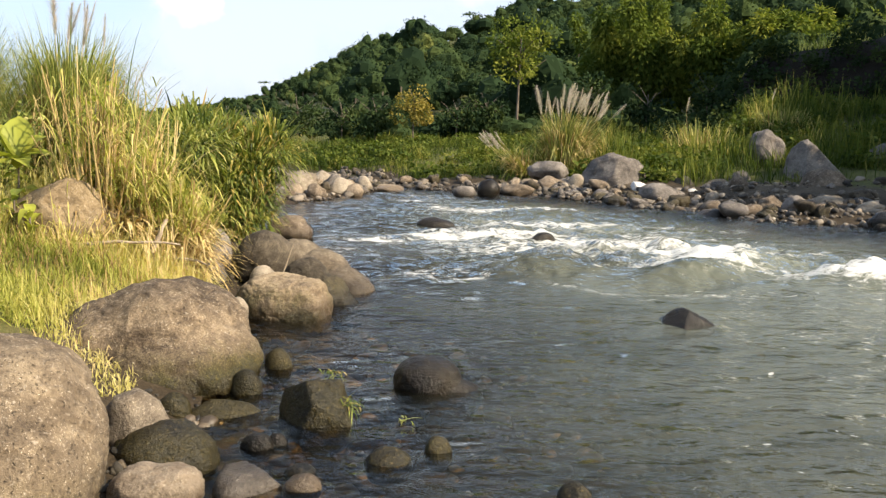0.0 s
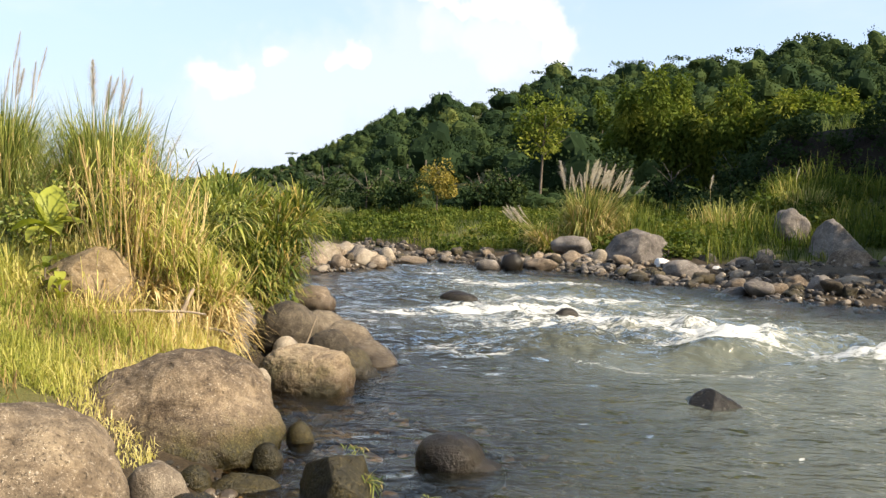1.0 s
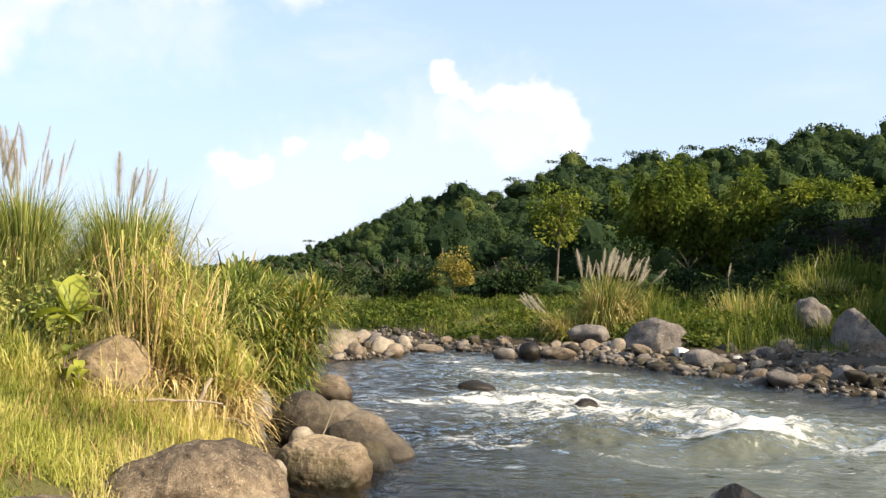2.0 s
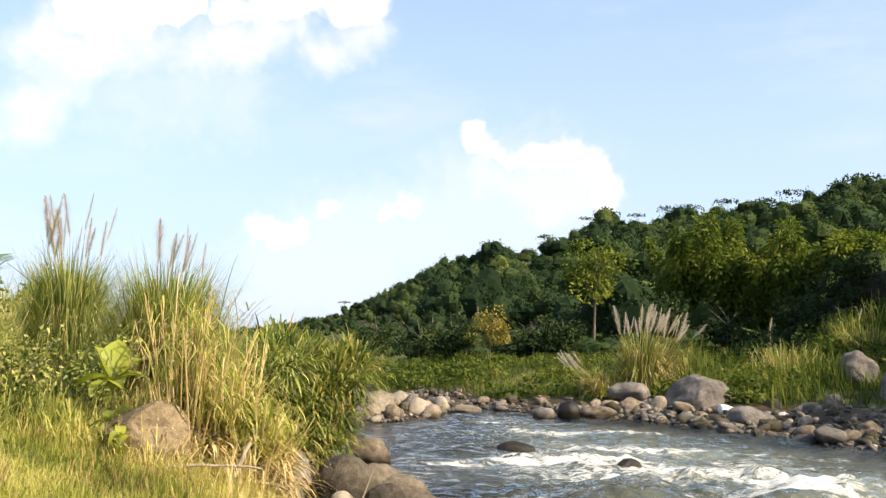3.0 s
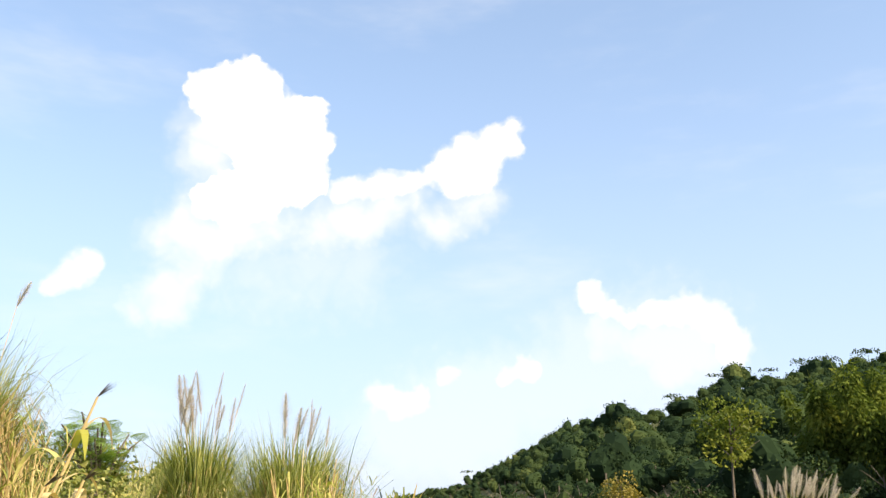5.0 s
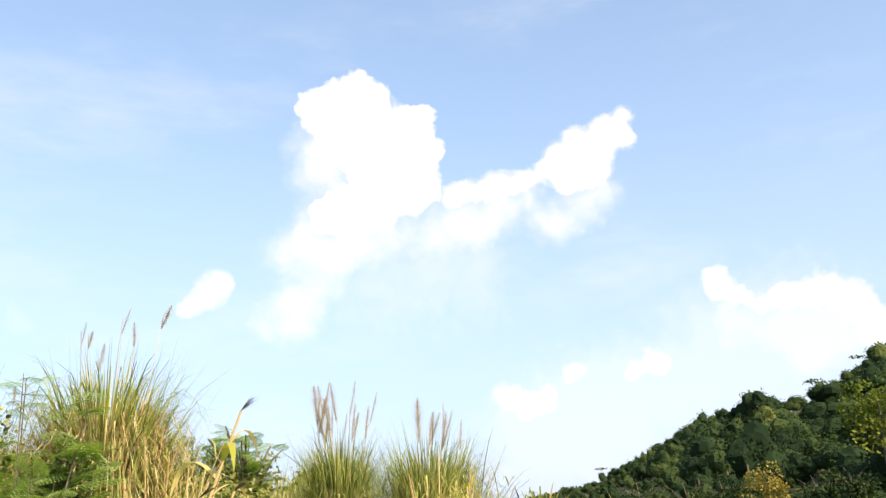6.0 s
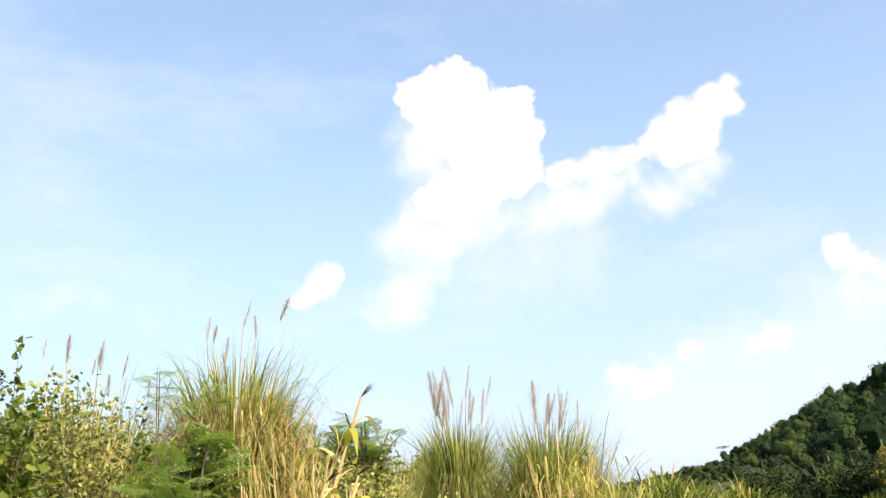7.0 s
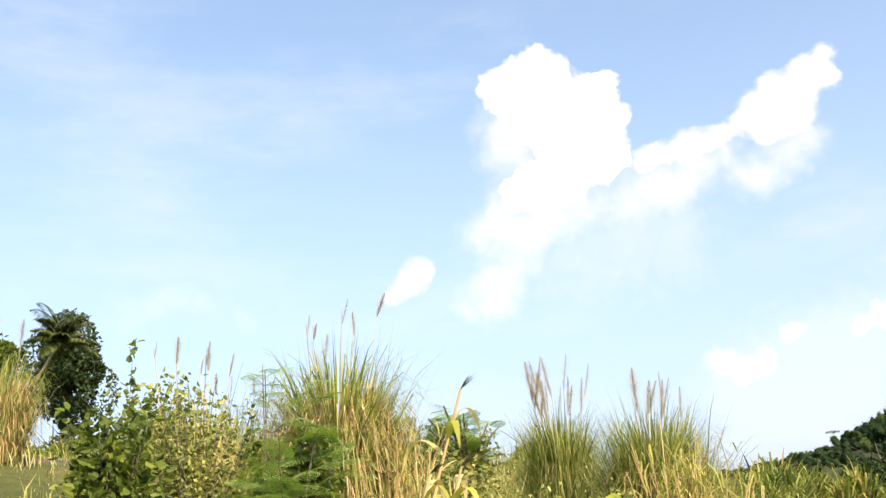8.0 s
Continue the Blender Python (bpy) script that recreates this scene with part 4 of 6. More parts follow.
boulder("boulder", "grey domed boulder at the edge of the gravel bar", GREY_STONE, 7.2, 17.6, -0.02, 0.6, 0.45, 62, 0.8, 0, 0.2, 4, (0, 0), FAR)
boulder("boulder", "pale-topped boulder on the gravel bar", PALE_STONE, 8.2, 18.4, -0.02, 0.78, 0.42, 63, 0.7, 0, 0.4, 4, (0, 0), FAR)
boulder("boulder", "grey boulder below the dark slope", GREY_STONE, 6.33, 22.9, 0.1, 0.6, 0.56, 64, 0.8, 0, 0.4, 3, (0, 0), FAR)
boulder("boulder", "rounded grey boulder below the dark slope", GREY_STONE, 7.83, 22.9, 0.15, 0.72, 0.7, 65, 0.8, 0, 0.3, 3, (0, 0), FAR)
boulder("boulder", "dark boulder at the gravel bar", DARK_STONE, 9.1, 18.8, -0.02, 0.6, 0.32, 66, 0.8, 0, 0.3, 3, (0, 0), FAR)
boulder("boulder", "dark wet boulder at the tip of the gravel bar", DARK_STONE, 7.9, 15.3, -0.05, 0.8, 0.3, 67, 0.7, 0, 0.3, 4, (0, 0), FAR)
PILE = "pile of pale boulders at the river bend"
for k, (x, y, w, top, kind) in enumerate([(-3.56, 20.9, 1.25, 0.7, 0), (-3.1, 22.6, 0.8, 0.58, 0), (-2.47, 21.4, 0.72, 0.5, 0), (-3.44, 20.3, 0.56, 0.36, 1), (-2.98, 20.4, 0.56, 0.36, 1), (-2.1, 23.4, 0.6, 0.4, 0),
                                          (-2.2, 21.3, 0.6, 0.32, 1), (-1.5, 23.6, 0.95, 0.2, 1), (-3.76, 19.9, 0.44, 0.32, 2), (-4.3, 21.2, 1.0, 0.66, 0), (-2.75, 22.2, 0.7, 0.52, 2), (-4.2, 22.4, 0.9, 0.7, 0)]):
    boulder("boulder", ("pale tan boulder in the pile at the river bend", "brown boulder in the pile at the river bend", "grey boulder in the pile at the river bend")[kind],
            (PALE_STONE, RUST_STONE, GREY_STONE)[kind], x, y, -0.05, w, top, 70 + k, 0.75, 25 * k, 0.35, 4 if w > 0.9 else 3, (0, 0), PILE)


def gravel(name, label, mats_tone, n, place, lo, hi, seed, power=2.0, lift=(0.02, 0.2)):
    """Many loose stones too small to count, lying on the bank."""
    rng = np.random.default_rng(seed)
    xy = place(rng, n)
    shapes = [stone_shape(2, (1, rng.uniform(0.6, 0.95), rng.uniform(0.4, 0.75)), 200 + seed * 9 + k, rng.uniform(0.2, 0.9), 0.3, boxy=rng.uniform(1.8, 3.2))[0] for k in range(14)]
    faces = ICO[2][1]
    z, _ = ground(xy[:, 0], xy[:, 1])
    vs, fs, nv = [], [], 0
    for k in range(n):
        s = lo * (hi / lo) ** (rng.random() ** power)
        turn = np.array(Euler((rng.normal(0, 0.35), rng.normal(0, 0.35), rng.uniform(0, 6.28))).to_matrix())
        p = (shapes[k % 14] * s) @ turn.T + (xy[k, 0], xy[k, 1], z[k] + s * rng.uniform(*lift))
        vs.append(p), fs.append(faces + nv)
        nv += len(p)
    ob = new(name, raw_mesh(name, np.concatenate(vs), np.concatenate(fs), mats_tone, smooth_faces=True))
    return tagged(ob, label, "gravel", kind="stuff")


def pebble_stone(name, stops, soak=0.03):
    m, t = material(name)
    isl = t.nodes.new("ShaderNodeNewGeometry")
    co = isl.outputs["Position"]
    n = fine(t, co, 18.0, 4.0, 0.65)
    v = calc(t, "ADD", calc(t, "MULTIPLY", isl.outputs["Random Per Island"], 0.8), calc(t, "MULTIPLY_ADD", n, 0.5, -0.15), clamp=True)
    col = ramp(t, v, stops)
    z = nd(t, "ShaderNodeSeparateXYZ", Vector=co).outputs[2]
    soaked = smooth(t, calc(t, "MULTIPLY_ADD", n, -0.12, z), soak - 0.09, soak, 0.85, 0.0)
    col = blend(t, soaked, col, blend(t, 1.0, col, (0.34, 0.3, 0.24), "MULTIPLY"))
    bump = nd(t, "ShaderNodeBump", Strength=0.6, Distance=0.01, Height=fine(t, co, 50.0, 4.0, 0.7))
    b = nd(t, "ShaderNodeBsdfPrincipled", Base_Color=col, Roughness=calc(t, "MULTIPLY_ADD", soaked, -0.55, 0.85), Normal=bump.outputs[0])
    finish(t, b.outputs[0])
    return m


PEBBLE = pebble_stone("mixed_pebble", [(0.05, (0.02, 0.017, 0.013)), (0.35, (0.062, 0.051, 0.04)), (0.65, (0.13, 0.105, 0.078)), (0.88, (0.23, 0.185, 0.135)), (0.98, (0.45, 0.42, 0.37))])


def bar_place(rng, n):
    x = rng.uniform(1.0, 12.5, n)
    return np.stack([x, shore_right(x) + np.minimum(np.abs(rng.normal(0, 1.0, n)), 1.7) * (1.7 + 0.5 * np.clip(x - 3, 0, 6)) - 0.35], 1)


def near_place(rng, n):
    y = rng.uniform(2.6, 12.5, n)
    return np.stack([shore_left(y) - rng.normal(0.0, 0.28, n), y], 1)


def bed_place(rng, n):
    y = rng.uniform(2.2, 8.0, n)
    return np.stack([shore_left(y) + rng.random(n) ** 1.3 * 3.2, y], 1)


def pile_place(rng, n):
    y = rng.uniform(18.8, 24.0, n)
    return np.stack([shore_left(y) - np.abs(rng.normal(0.2, 0.8, n)), y], 1)


def strip_place(rng, n):
    x = rng.uniform(-4, 5, n)
    return np.stack([x, shore_right(x) + np.minimum(np.abs(rng.normal(0.5, 1.6, n)), 3.4)], 1)


gravel("gravel_bar", "small dark grey and tan pebbles of the gravel bar", PEBBLE, 2300, bar_place, 0.06, 0.26, 1)

WET_PEBBLE = pebble_stone("wet_pebble", [(0.05, (0.01, 0.008, 0.005)), (0.4, (0.03, 0.024, 0.015)), (0.75, (0.042, 0.033, 0.021)), (0.97, (0.075, 0.058, 0.038))])
gravel("shore_pebbles", "small dark wet brown pebbles between the boulders", WET_PEBBLE, 700, near_place, 0.02, 0.09, 2)
BED_PEBBLE = pebble_stone("river_bed_pebble", [(0.05, (0.05, 0.04, 0.026)), (0.35, (0.14, 0.11, 0.075)), (0.65, (0.27, 0.21, 0.14)), (0.9, (0.5, 0.39, 0.26))], 0.35)
gravel("river_bed_stones", "brown stones under the shallow clear water", BED_PEBBLE, 1000, bed_place, 0.05, 0.24, 3, 2.0, (-0.3, 0.0))
gravel("bend_stones", "tan stones filling the boulder pile at the bend", PEBBLE, 200, pile_place, 0.1, 0.35, 4)
gravel("far_shore_stones", "grey and tan stones along the far shore", PEBBLE, 500, strip_place, 0.08, 0.35, 5, 2.2)


def cobbles(n, place, lo, hi, seed, group):
    """Loose cobbles, each a thing of its own on one of a few shared shapes."""
    rng = np.random.default_rng(seed)
    kinds = [(GREY_STONE, "grey river cobble lying on gravel"), (RUST_STONE, "brown river cobble lying on gravel"), (PALE_STONE, "pale tan river cobble lying on gravel"), (BROWN_STONE, "dark brown river cobble lying on gravel")]
    kinds = [kinds[j] for j in (0, 1, 3, 0, 1, 2, 0, 3, 1, 3)]
    shapes = []
    for k in range(20):
        p, f = stone_shape(3, (1, rng.uniform(0.6, 0.95), rng.uniform(0.45, 0.8)), 300 + seed * 31 + k, rng.uniform(0.3, 0.95), 0.28, boxy=rng.uniform(1.6, 3.2))
        shapes.append((raw_mesh("cobble", p, f, kinds[k % 10][0], smooth_faces=True), kinds[k % 10][1]))
    xy = place(rng, n)
    z, _ = ground(xy[:, 0], xy[:, 1])
    for k in range(n):
        me, label = shapes[rng.integers(20)]
        s = lo * (hi / lo) ** (rng.random() ** 1.7)
        ob = new("cobble", me)
        ob.matrix_world = Matrix.LocRotScale((xy[k, 0], xy[k, 1], z[k] + s * rng.uniform(0.05, 0.2)), Euler((rng.normal(0, 0.3), rng.normal(0, 0.3), rng.uniform(0, 6.28))), (s,) * 3)
        tagged(ob, label, "stone", group)


cobbles(200, bar_place, 0.2, 0.62, 6, "cobbles of the gravel bar")
cobbles(68, strip_place, 0.2, 0.55, 7, "cobbles of the far shore")
cobbles(26, pile_place, 0.25, 0.6, 8, "cobbles of the boulder pile")



# ---- grass ----
def grass(name, label, xy, lo, hi, width, mat, lean=0.35, bend=0.5, segs=2, straw=0.0):
    n = len(xy)
    z, _ = ground(xy[:, 0], xy[:, 1])
    p = flat3(xy[:, 0], xy[:, 1]) + np.stack([z * 0, z * 0, z - 0.02], 1)
    a = RNG.uniform(0, 2 * np.pi, n)
    k = np.abs(RNG.normal(0, lean, n))
    d = np.stack([np.cos(a) * k, np.sin(a) * k, np.ones(n)], 1)
    tone = np.clip(0.45 + 0.75 * fbm(flat3(xy[:, 0] * 1.1, xy[:, 1] * 1.1), 3) + RNG.normal(0, 0.12, n) + straw, 0, 1)
    v, f, t = blades(p, d, RNG.uniform(lo, hi, n) * np.clip(0.9 + 0.9 * fbm(flat3(xy[:, 0] * 0.8 + 9, xy[:, 1] * 0.8), 2), 0.35, 1.8), width * RNG.uniform(0.6, 1.3, n), bend * RNG.uniform(0.3, 1.6, n), segs, tone)
    ob = new(name, raw_mesh(name, v, f, mat, t))
    return tagged(ob, label, "grass", kind="stuff")


def scatter(n, x0, x1, y0, y1, keep):
    x, y = RNG.uniform(x0, x1, n), RNG.uniform(y0, y1, n)
    k = keep(x, y)
    return np.stack([x[k], y[k]], 1)


def turfed(x, y):
    return y - shore_right(x) > np.interp(x, [2, 6], [2.9, 6.0]) + 0.6 * np.sin(x * 1.7)


def under_cliff(x, y):
    return np.hypot(x, y) < np.where(np.degrees(np.arctan2(x, y)) > 16.5, 36.2, 46)


grass("short_grass", "bright yellow-green short grass on the near bank", scatter(46000, -5.2, -1.5, 4.0, 8.2, lambda x, y: (shore_left(y) - x > 0.42 + 0.12 * np.sin(y * 5)) & (fbm(flat3(x * 2.1, y * 2.1), 3) > -0.75)), 0.08, 0.3, 0.009, LUSH_BLADE, 0.65, 0.7, 2, 0.1)
grass("dry_stems", "thin tan dry stems among the short grass", scatter(7000, -5.0, -1.7, 4.2, 8.2, lambda x, y: (shore_left(y) - x > 0.5) & (fbm(flat3(x * 1.3, y * 1.3), 2) > -0.25)), 0.12, 0.4, 0.008, STRAW, 0.75, 0.6, 3)
grass("tall_grass", "tangled green and straw grass on the near bank", scatter(34000, -13, -3.2, 4.5, 15, lambda x, y: (shore_left(y) - x > 0.8) & ((np.degrees(np.arctan2(x, y)) > -55.5) | (np.hypot(x, y) < 7.5)) & ((y > 7.9) | (x < -4.0)) & ((y < 10) | (x < -5)) & (RNG.random(len(x)) < 0.75)), 0.25, 0.75, 0.014, GREEN_BLADE, 0.5, 0.9, 3, 0.05)
grass("straw_undergrowth", "tangled straw and yellow-green undergrowth below the reeds", scatter(9000, -6.0, -3.0, 6.9, 10.2, lambda x, y: shore_left(y) - x > 1.1), 0.2, 0.6, 0.014, LUSH_BLADE, 0.7, 0.9, 3, 0.25)
grass("bank_grass", "yellow-green grass on the rising left bank", scatter(30000, -30, -4, 1.0, 26, lambda x, y: (shore_left(y) - x > 2.5) & ((np.degrees(np.arctan2(x, y)) > -55.5) | (np.hypot(x, y) > 22))), 0.3, 0.9, 0.03, GREEN_BLADE, 0.45, 0.7, 2, 0.1)
grass("track_grass", "thin short grass beside the dirt track", scatter(9000, -22, -4, 1.5, 13, lambda x, y: (np.degrees(np.arctan2(x, y)) <= -55.5) & (np.hypot(x, y) <= 22) & (np.hypot((x + 15) / 4.5, (y - 8.6) / 2.0) > 0.9)), 0.1, 0.32, 0.016, GREEN_BLADE, 0.5, 0.6, 2, 0.12)
grass("opposite_grass", "sunlit green grass on the opposite bank", scatter(64000, -20, 20, 23, 46, lambda x, y: turfed(x, y) & under_cliff(x, y)), 0.22, 0.6, 0.026, MEADOW, 0.4, 0.6, 2, -0.02)
grass("slope_grass", "tall rank green grass on the slope below the earth bank", scatter(8500, 4.5, 19, 22, 37, lambda x, y: turfed(x, y) & under_cliff(x, y) & (fbm(flat3(x * 0.6, y * 0.6), 2) > -0.1)), 0.5, 1.15, 0.03, MEADOW, 0.3, 0.7, 3, 0.05)
grass("terrace_grass", "sunlit grass along the top edge of the terrace", scatter(16000, 8, 32, 26, 44, lambda x, y: (np.hypot(x, y) > 38.9) & (np.hypot(x, y) < 43) & (np.degrees(np.arctan2(x, y)) > 17)), 0.3, 0.8, 0.04, LUSH_BLADE, 0.35, 0.5, 2, -0.05)


# ---- reeds ----
def plume_mesh(mat, length, wide, seed, count=120):
    """A feathery seed head along z."""
    s = np.linspace(0.02, 1, count)
    a = np.arange(count) * 2.4
    out = np.stack([np.cos(a), np.sin(a), np.full(count, 2.3)], 1)
    p = np.stack([s * 0, s * 0, s * length * 0.85], 1)
    b = blades(p, out + np.array([0, 0, 1.0]), wide * (0.35 + 1.6 * np.sin(np.pi * (0.12 + 0.85 * s))) * 1.7, wide * 0.17, 0.5, 2)
    st = stems(np.zeros((1, 3)), np.array([[0, 0, 1.0]]), length * 0.9, 0.004, 0.002, segs=2)
    return raw_mesh("plume", *join(b, st)[:2], mat, join(b, st)[2])


PLUMES = [plume_mesh(PLUME, 1.0, 0.042, 1, 170), plume_mesh(PLUME, 1.0, 0.032, 2, 150), plume_mesh(PLUME, 1.0, 0.055, 3, 170)]


def add_plume(parent, at, way, length, seed, fat=1.0):
    ob = part("plume", PLUMES[seed % 3], parent, "pinkish grey feathery seed head")
    q = Vector(way).normalized().to_track_quat("Z", "Y")
    ob.matrix_local = Matrix.LocRotScale(Vector(at), q, (length * fat, length * fat, length))


def reed_clump(x, y, height, radius, count, label, plumes, seed, dry=0.25, width=0.018, mat=None, spread=0.26, plume_len=0.5, group="reed clumps", lean_to=(0, 0), rise=0.45, fan=0.2, fat=1.7):
    """Tall cane grass: a dense tuft of arching blades, dry leaves low down, seed heads on long stalks."""
    z = gz(x, y)
    ob = base("reed_clump", x, y, z, label, "reed clump", group)
    rng = np.random.default_rng(seed)

    def tuft(n, hl, hh, sp, w, bend, segs=5, tone=None, up=0.0):
        a, r = rng.uniform(0, 2 * np.pi, n), radius * np.sqrt(rng.random(n))
        z0 = height * up * rng.random(n)
        p = np.stack([np.cos(a) * r * (1 + z0 * 0.25) + lean_to[0] * z0, np.sin(a) * r * (1 + z0 * 0.25) + lean_to[1] * z0, z0 - 0.03], 1)
        k = sp * (0.25 + r / radius) * rng.uniform(0.3, 1.2, n)
        d = np.stack([np.cos(a) * k + lean_to[0], np.sin(a) * k + lean_to[1], np.ones(n)], 1)
        return blades(p, d, rng.uniform(hl, hh, n) * height, w * rng.uniform(0.6, 1.3, n), bend * rng.uniform(0.25, 1.3, n) ** 1.6, segs, tone)

    v, f, t = join(tuft(int(count * 0.36), 0.4, 1.05, spread * 1.15, width, 1.0), tuft(int(count * 0.8), 0.3, 0.52, spread * 1.7, width * 0.9, 1.0, 5, None, 0.6))
    tagged(part("leaf_mass", raw_mesh("leaf_mass", v, f, mat or REED_BLADE, t * 0.7 + 0.02), ob), kind="stuff")
    v, f, t = tuft(int(count * dry), 0.2, 0.5, spread * 1.8, width * 1.1, 1.6, 5, None, 0.45)
    tagged(part("dry_leaf_mass", raw_mesh("dry_leaf_mass", v, f, STRAW, t), ob, "dry straw-coloured lower leaves"), kind="stuff")
    n = min(max(int(count * 0.03), 6), 30)
    a, r = rng.uniform(0, 6.28, n), radius * 0.7 * np.sqrt(rng.random(n))
    v, f, t = stems(np.stack([np.cos(a) * r, np.sin(a) * r, 0 * a], 1), np.stack([np.cos(a) * 0.12, np.sin(a) * 0.12, 1 + 0 * a], 1), height * 0.7, 0.01, 0.006)
    each("cane", (v, f, t), 20, 16, STRAW, ob, "tan upright cane")
    for k in range(plumes):
        a, sp = rng.uniform(0, 6.28), rng.uniform(0.02, fan)
        d = Vector((math.cos(a) * sp + lean_to[0] * 1.4, math.sin(a) * sp + lean_to[1] * 1.4, 1)).normalized()
        at = Vector((math.cos(a) * radius * 0.4, math.sin(a) * radius * 0.4, 0))
        tall = height * rng.uniform(0.92, 1.0 + rise * 0.6)
        v, f, t = stems(np.array([at[:]]), np.array([d[:]]), tall, 0.006, 0.003, segs=3)
        part("flower_stalk", raw_mesh("flower_stalk", v, f, STRAW, t), ob)
        add_plume(ob, at + d * tall * 0.93, d + Vector((rng.uniform(-0.1, 0.25) * min(fat, 1.5), rng.uniform(-0.1, 0.1), 0)), plume_len * rng.uniform(0.7, 1.2), k + seed, fat)
    return ob


reed_clump(-5.72, 10.5, 1.9, 0.26, 3600, "tall green cane grass clump with pinkish plumes", 17, 101, 0.14, 0.011, spread=0.23, rise=0.36, plume_len=0.55, fan=0.16)
reed_clump(-4.05, 9.45, 1.95, 0.3, 3600, "dense cane grass clump with brown dry leaves and few plumes", 7, 102, 0.8, 0.011, spread=0.25, rise=-0.05, lean_to=(0.06, 0))
reed_clump(-3.5, 9.15, 1.5, 0.22, 1100, "yellowing cane grass clump at the bank edge", 1, 103, 0.6, 0.012)
reed_clump(-6.2, 6.65, 2.2, 0.34, 2100, "tall arching cane grass clump with straw-coloured base", 6, 104, 1.6, 0.014, rise=0.45, spread=0.28, plume_len=0.3, fat=2.2)
reed_clump(-7.0, 5.5, 1.6, 0.45, 380, "sparse cane grass with slender plumes against the sky", 6, 105, 0.5, 0.011, plume_len=0.28, fat=2.0, rise=0.4)
reed_clump(-7.7, 6.6, 1.6, 0.5, 380, "thin feathery cane grass on the bank", 5, 106, 0.7, 0.011, plume_len=0.28, fat=2.0, rise=0.4)
reed_clump(-12.7, 6.5, 1.75, 0.42, 800, "tall yellow cane grass stand beside the dirt track", 7, 107, 1.6, 0.018, fat=1.4, spread=0.18)
reed_clump(3.75, 26.8, 2.1, 0.6, 1100, "cane grass clump full of pale plumes on the opposite bank", 36, 108, 0.6, 0.03, GREEN_BLADE, 0.5, 0.75, rise=0.1, fan=0.55, fat=2.0, lean_to=(0.14, 0))
reed_clump(2.5, 26.4, 1.2, 0.35, 260, "leaning cane grass with drooping pale plumes", 10, 109, 0.8, 0.03, GREEN_BLADE, 0.7, 0.6, lean_to=(-0.7, 0), fat=2.0)
reed_clump(-2.85, 8.75, 1.75, 0.25, 60, "sparse thin grass stems leaning out over the stones", 0, 112, 0.3, 0.012, LUSH_BLADE, 0.4)
reed_clump(-3.4, 9.3, 2.0, 0.18, 42, "few thin grass stems standing clear of the thicket", 0, 114, 0.3, 0.012, REED_BLADE, 0.55)
reed_clump(-2.5, 8.6, 0.95, 0.14, 300, "fresh green grass tuft at the edge of the canes", 0, 113, 0.3, 0.012, LUSH_BLADE, 0.6)
reed_clump(8.3, 28.3, 1.35, 0.9, 420, "tall grass tuft at the edge of the shaded slope", 1, 110, 0.2, 0.028, GREEN_BLADE)
reed_clump(11.2, 29.0, 1.0, 0.8, 300, "tall grass tuft below the terrace", 1, 111, 0.2, 0.028, GREEN_BLADE)


def stalk_stand(x, y, wide, deep, height, count, label, seed, leaf=1.0):
    """A stand of dry cane stalks with broken leaves and a matted foot."""
    z = gz(x, y)
    ob = base("cane_stand", x, y, z, label, "dry canes")
    rng = np.random.default_rng(seed)
    p = np.stack([rng.uniform(-wide, wide, count), rng.uniform(-deep, deep, count), np.zeros(count) - 0.05], 1)
    d = np.stack([rng.normal(0, 0.15, count), rng.normal(0, 0.15, count), np.ones(count)], 1)
    tall = height * rng.uniform(0.5, 1.1, count) * (1 - 0.35 * (p[:, 0] / wide + 1) / 2)
    v, f, t = stems(p, d, tall, 0.0085, 0.004, 0.12, 4, 5)
    each("stalk", (v, f, t), 25, 20, STRAW, ob, "tan dry upright stalk")
    n = int(count * 8 * leaf)
    k = rng.integers(0, count, n)
    s = rng.uniform(0.45, 1.0, n)
    at = p[k] + unit(d[k]) * (tall[k] * s)[:, None]
    a = rng.uniform(0, 6.28, n)
    v, f, t = blades(at, np.stack([np.cos(a), np.sin(a), rng.uniform(0.6, 2.4, n)], 1), rng.uniform(0.15, 0.5, n), 0.016, rng.uniform(0.4, 1.5, n), 4)
    tagged(part("green_leaf_mass", raw_mesh("green_leaves", v, f, LUSH_BLADE, t), ob), kind="stuff")
    n = int(count * 9)
    a = rng.uniform(0, 6.28, n)
    at = np.stack([rng.uniform(-wide, wide, n), rng.uniform(-deep, deep, n), rng.uniform(0.02, 0.5, n) ** 1.5], 1)
    v, f, t = blades(at, np.stack([np.cos(a), np.sin(a), rng.normal(0.3, 0.6, n)], 1), rng.uniform(0.2, 0.7, n), 0.022, rng.uniform(0.2, 1.0, n), 3)
    tagged(part("dead_leaf_mat", raw_mesh("dead_leaves", v, f, STRAW, t), ob, "matted dead leaves at the foot"), kind="stuff")


stalk_stand(-2.92, 7.7, 0.26, 0.22, 1.75, 110, "dry tan cane stand with green tips beside the boulders", 201, 0.6)
stalk_stand(-2.48, 7.75, 0.3, 0.22, 1.15, 120, "shorter dry cane stand with a matted straw foot", 202, 0.9)
stalk_stand(-5.75, 6.75, 0.42, 0.28, 1.8, 240, "dense straw-coloured canes at the foot of the grass clump", 203, 0.2)


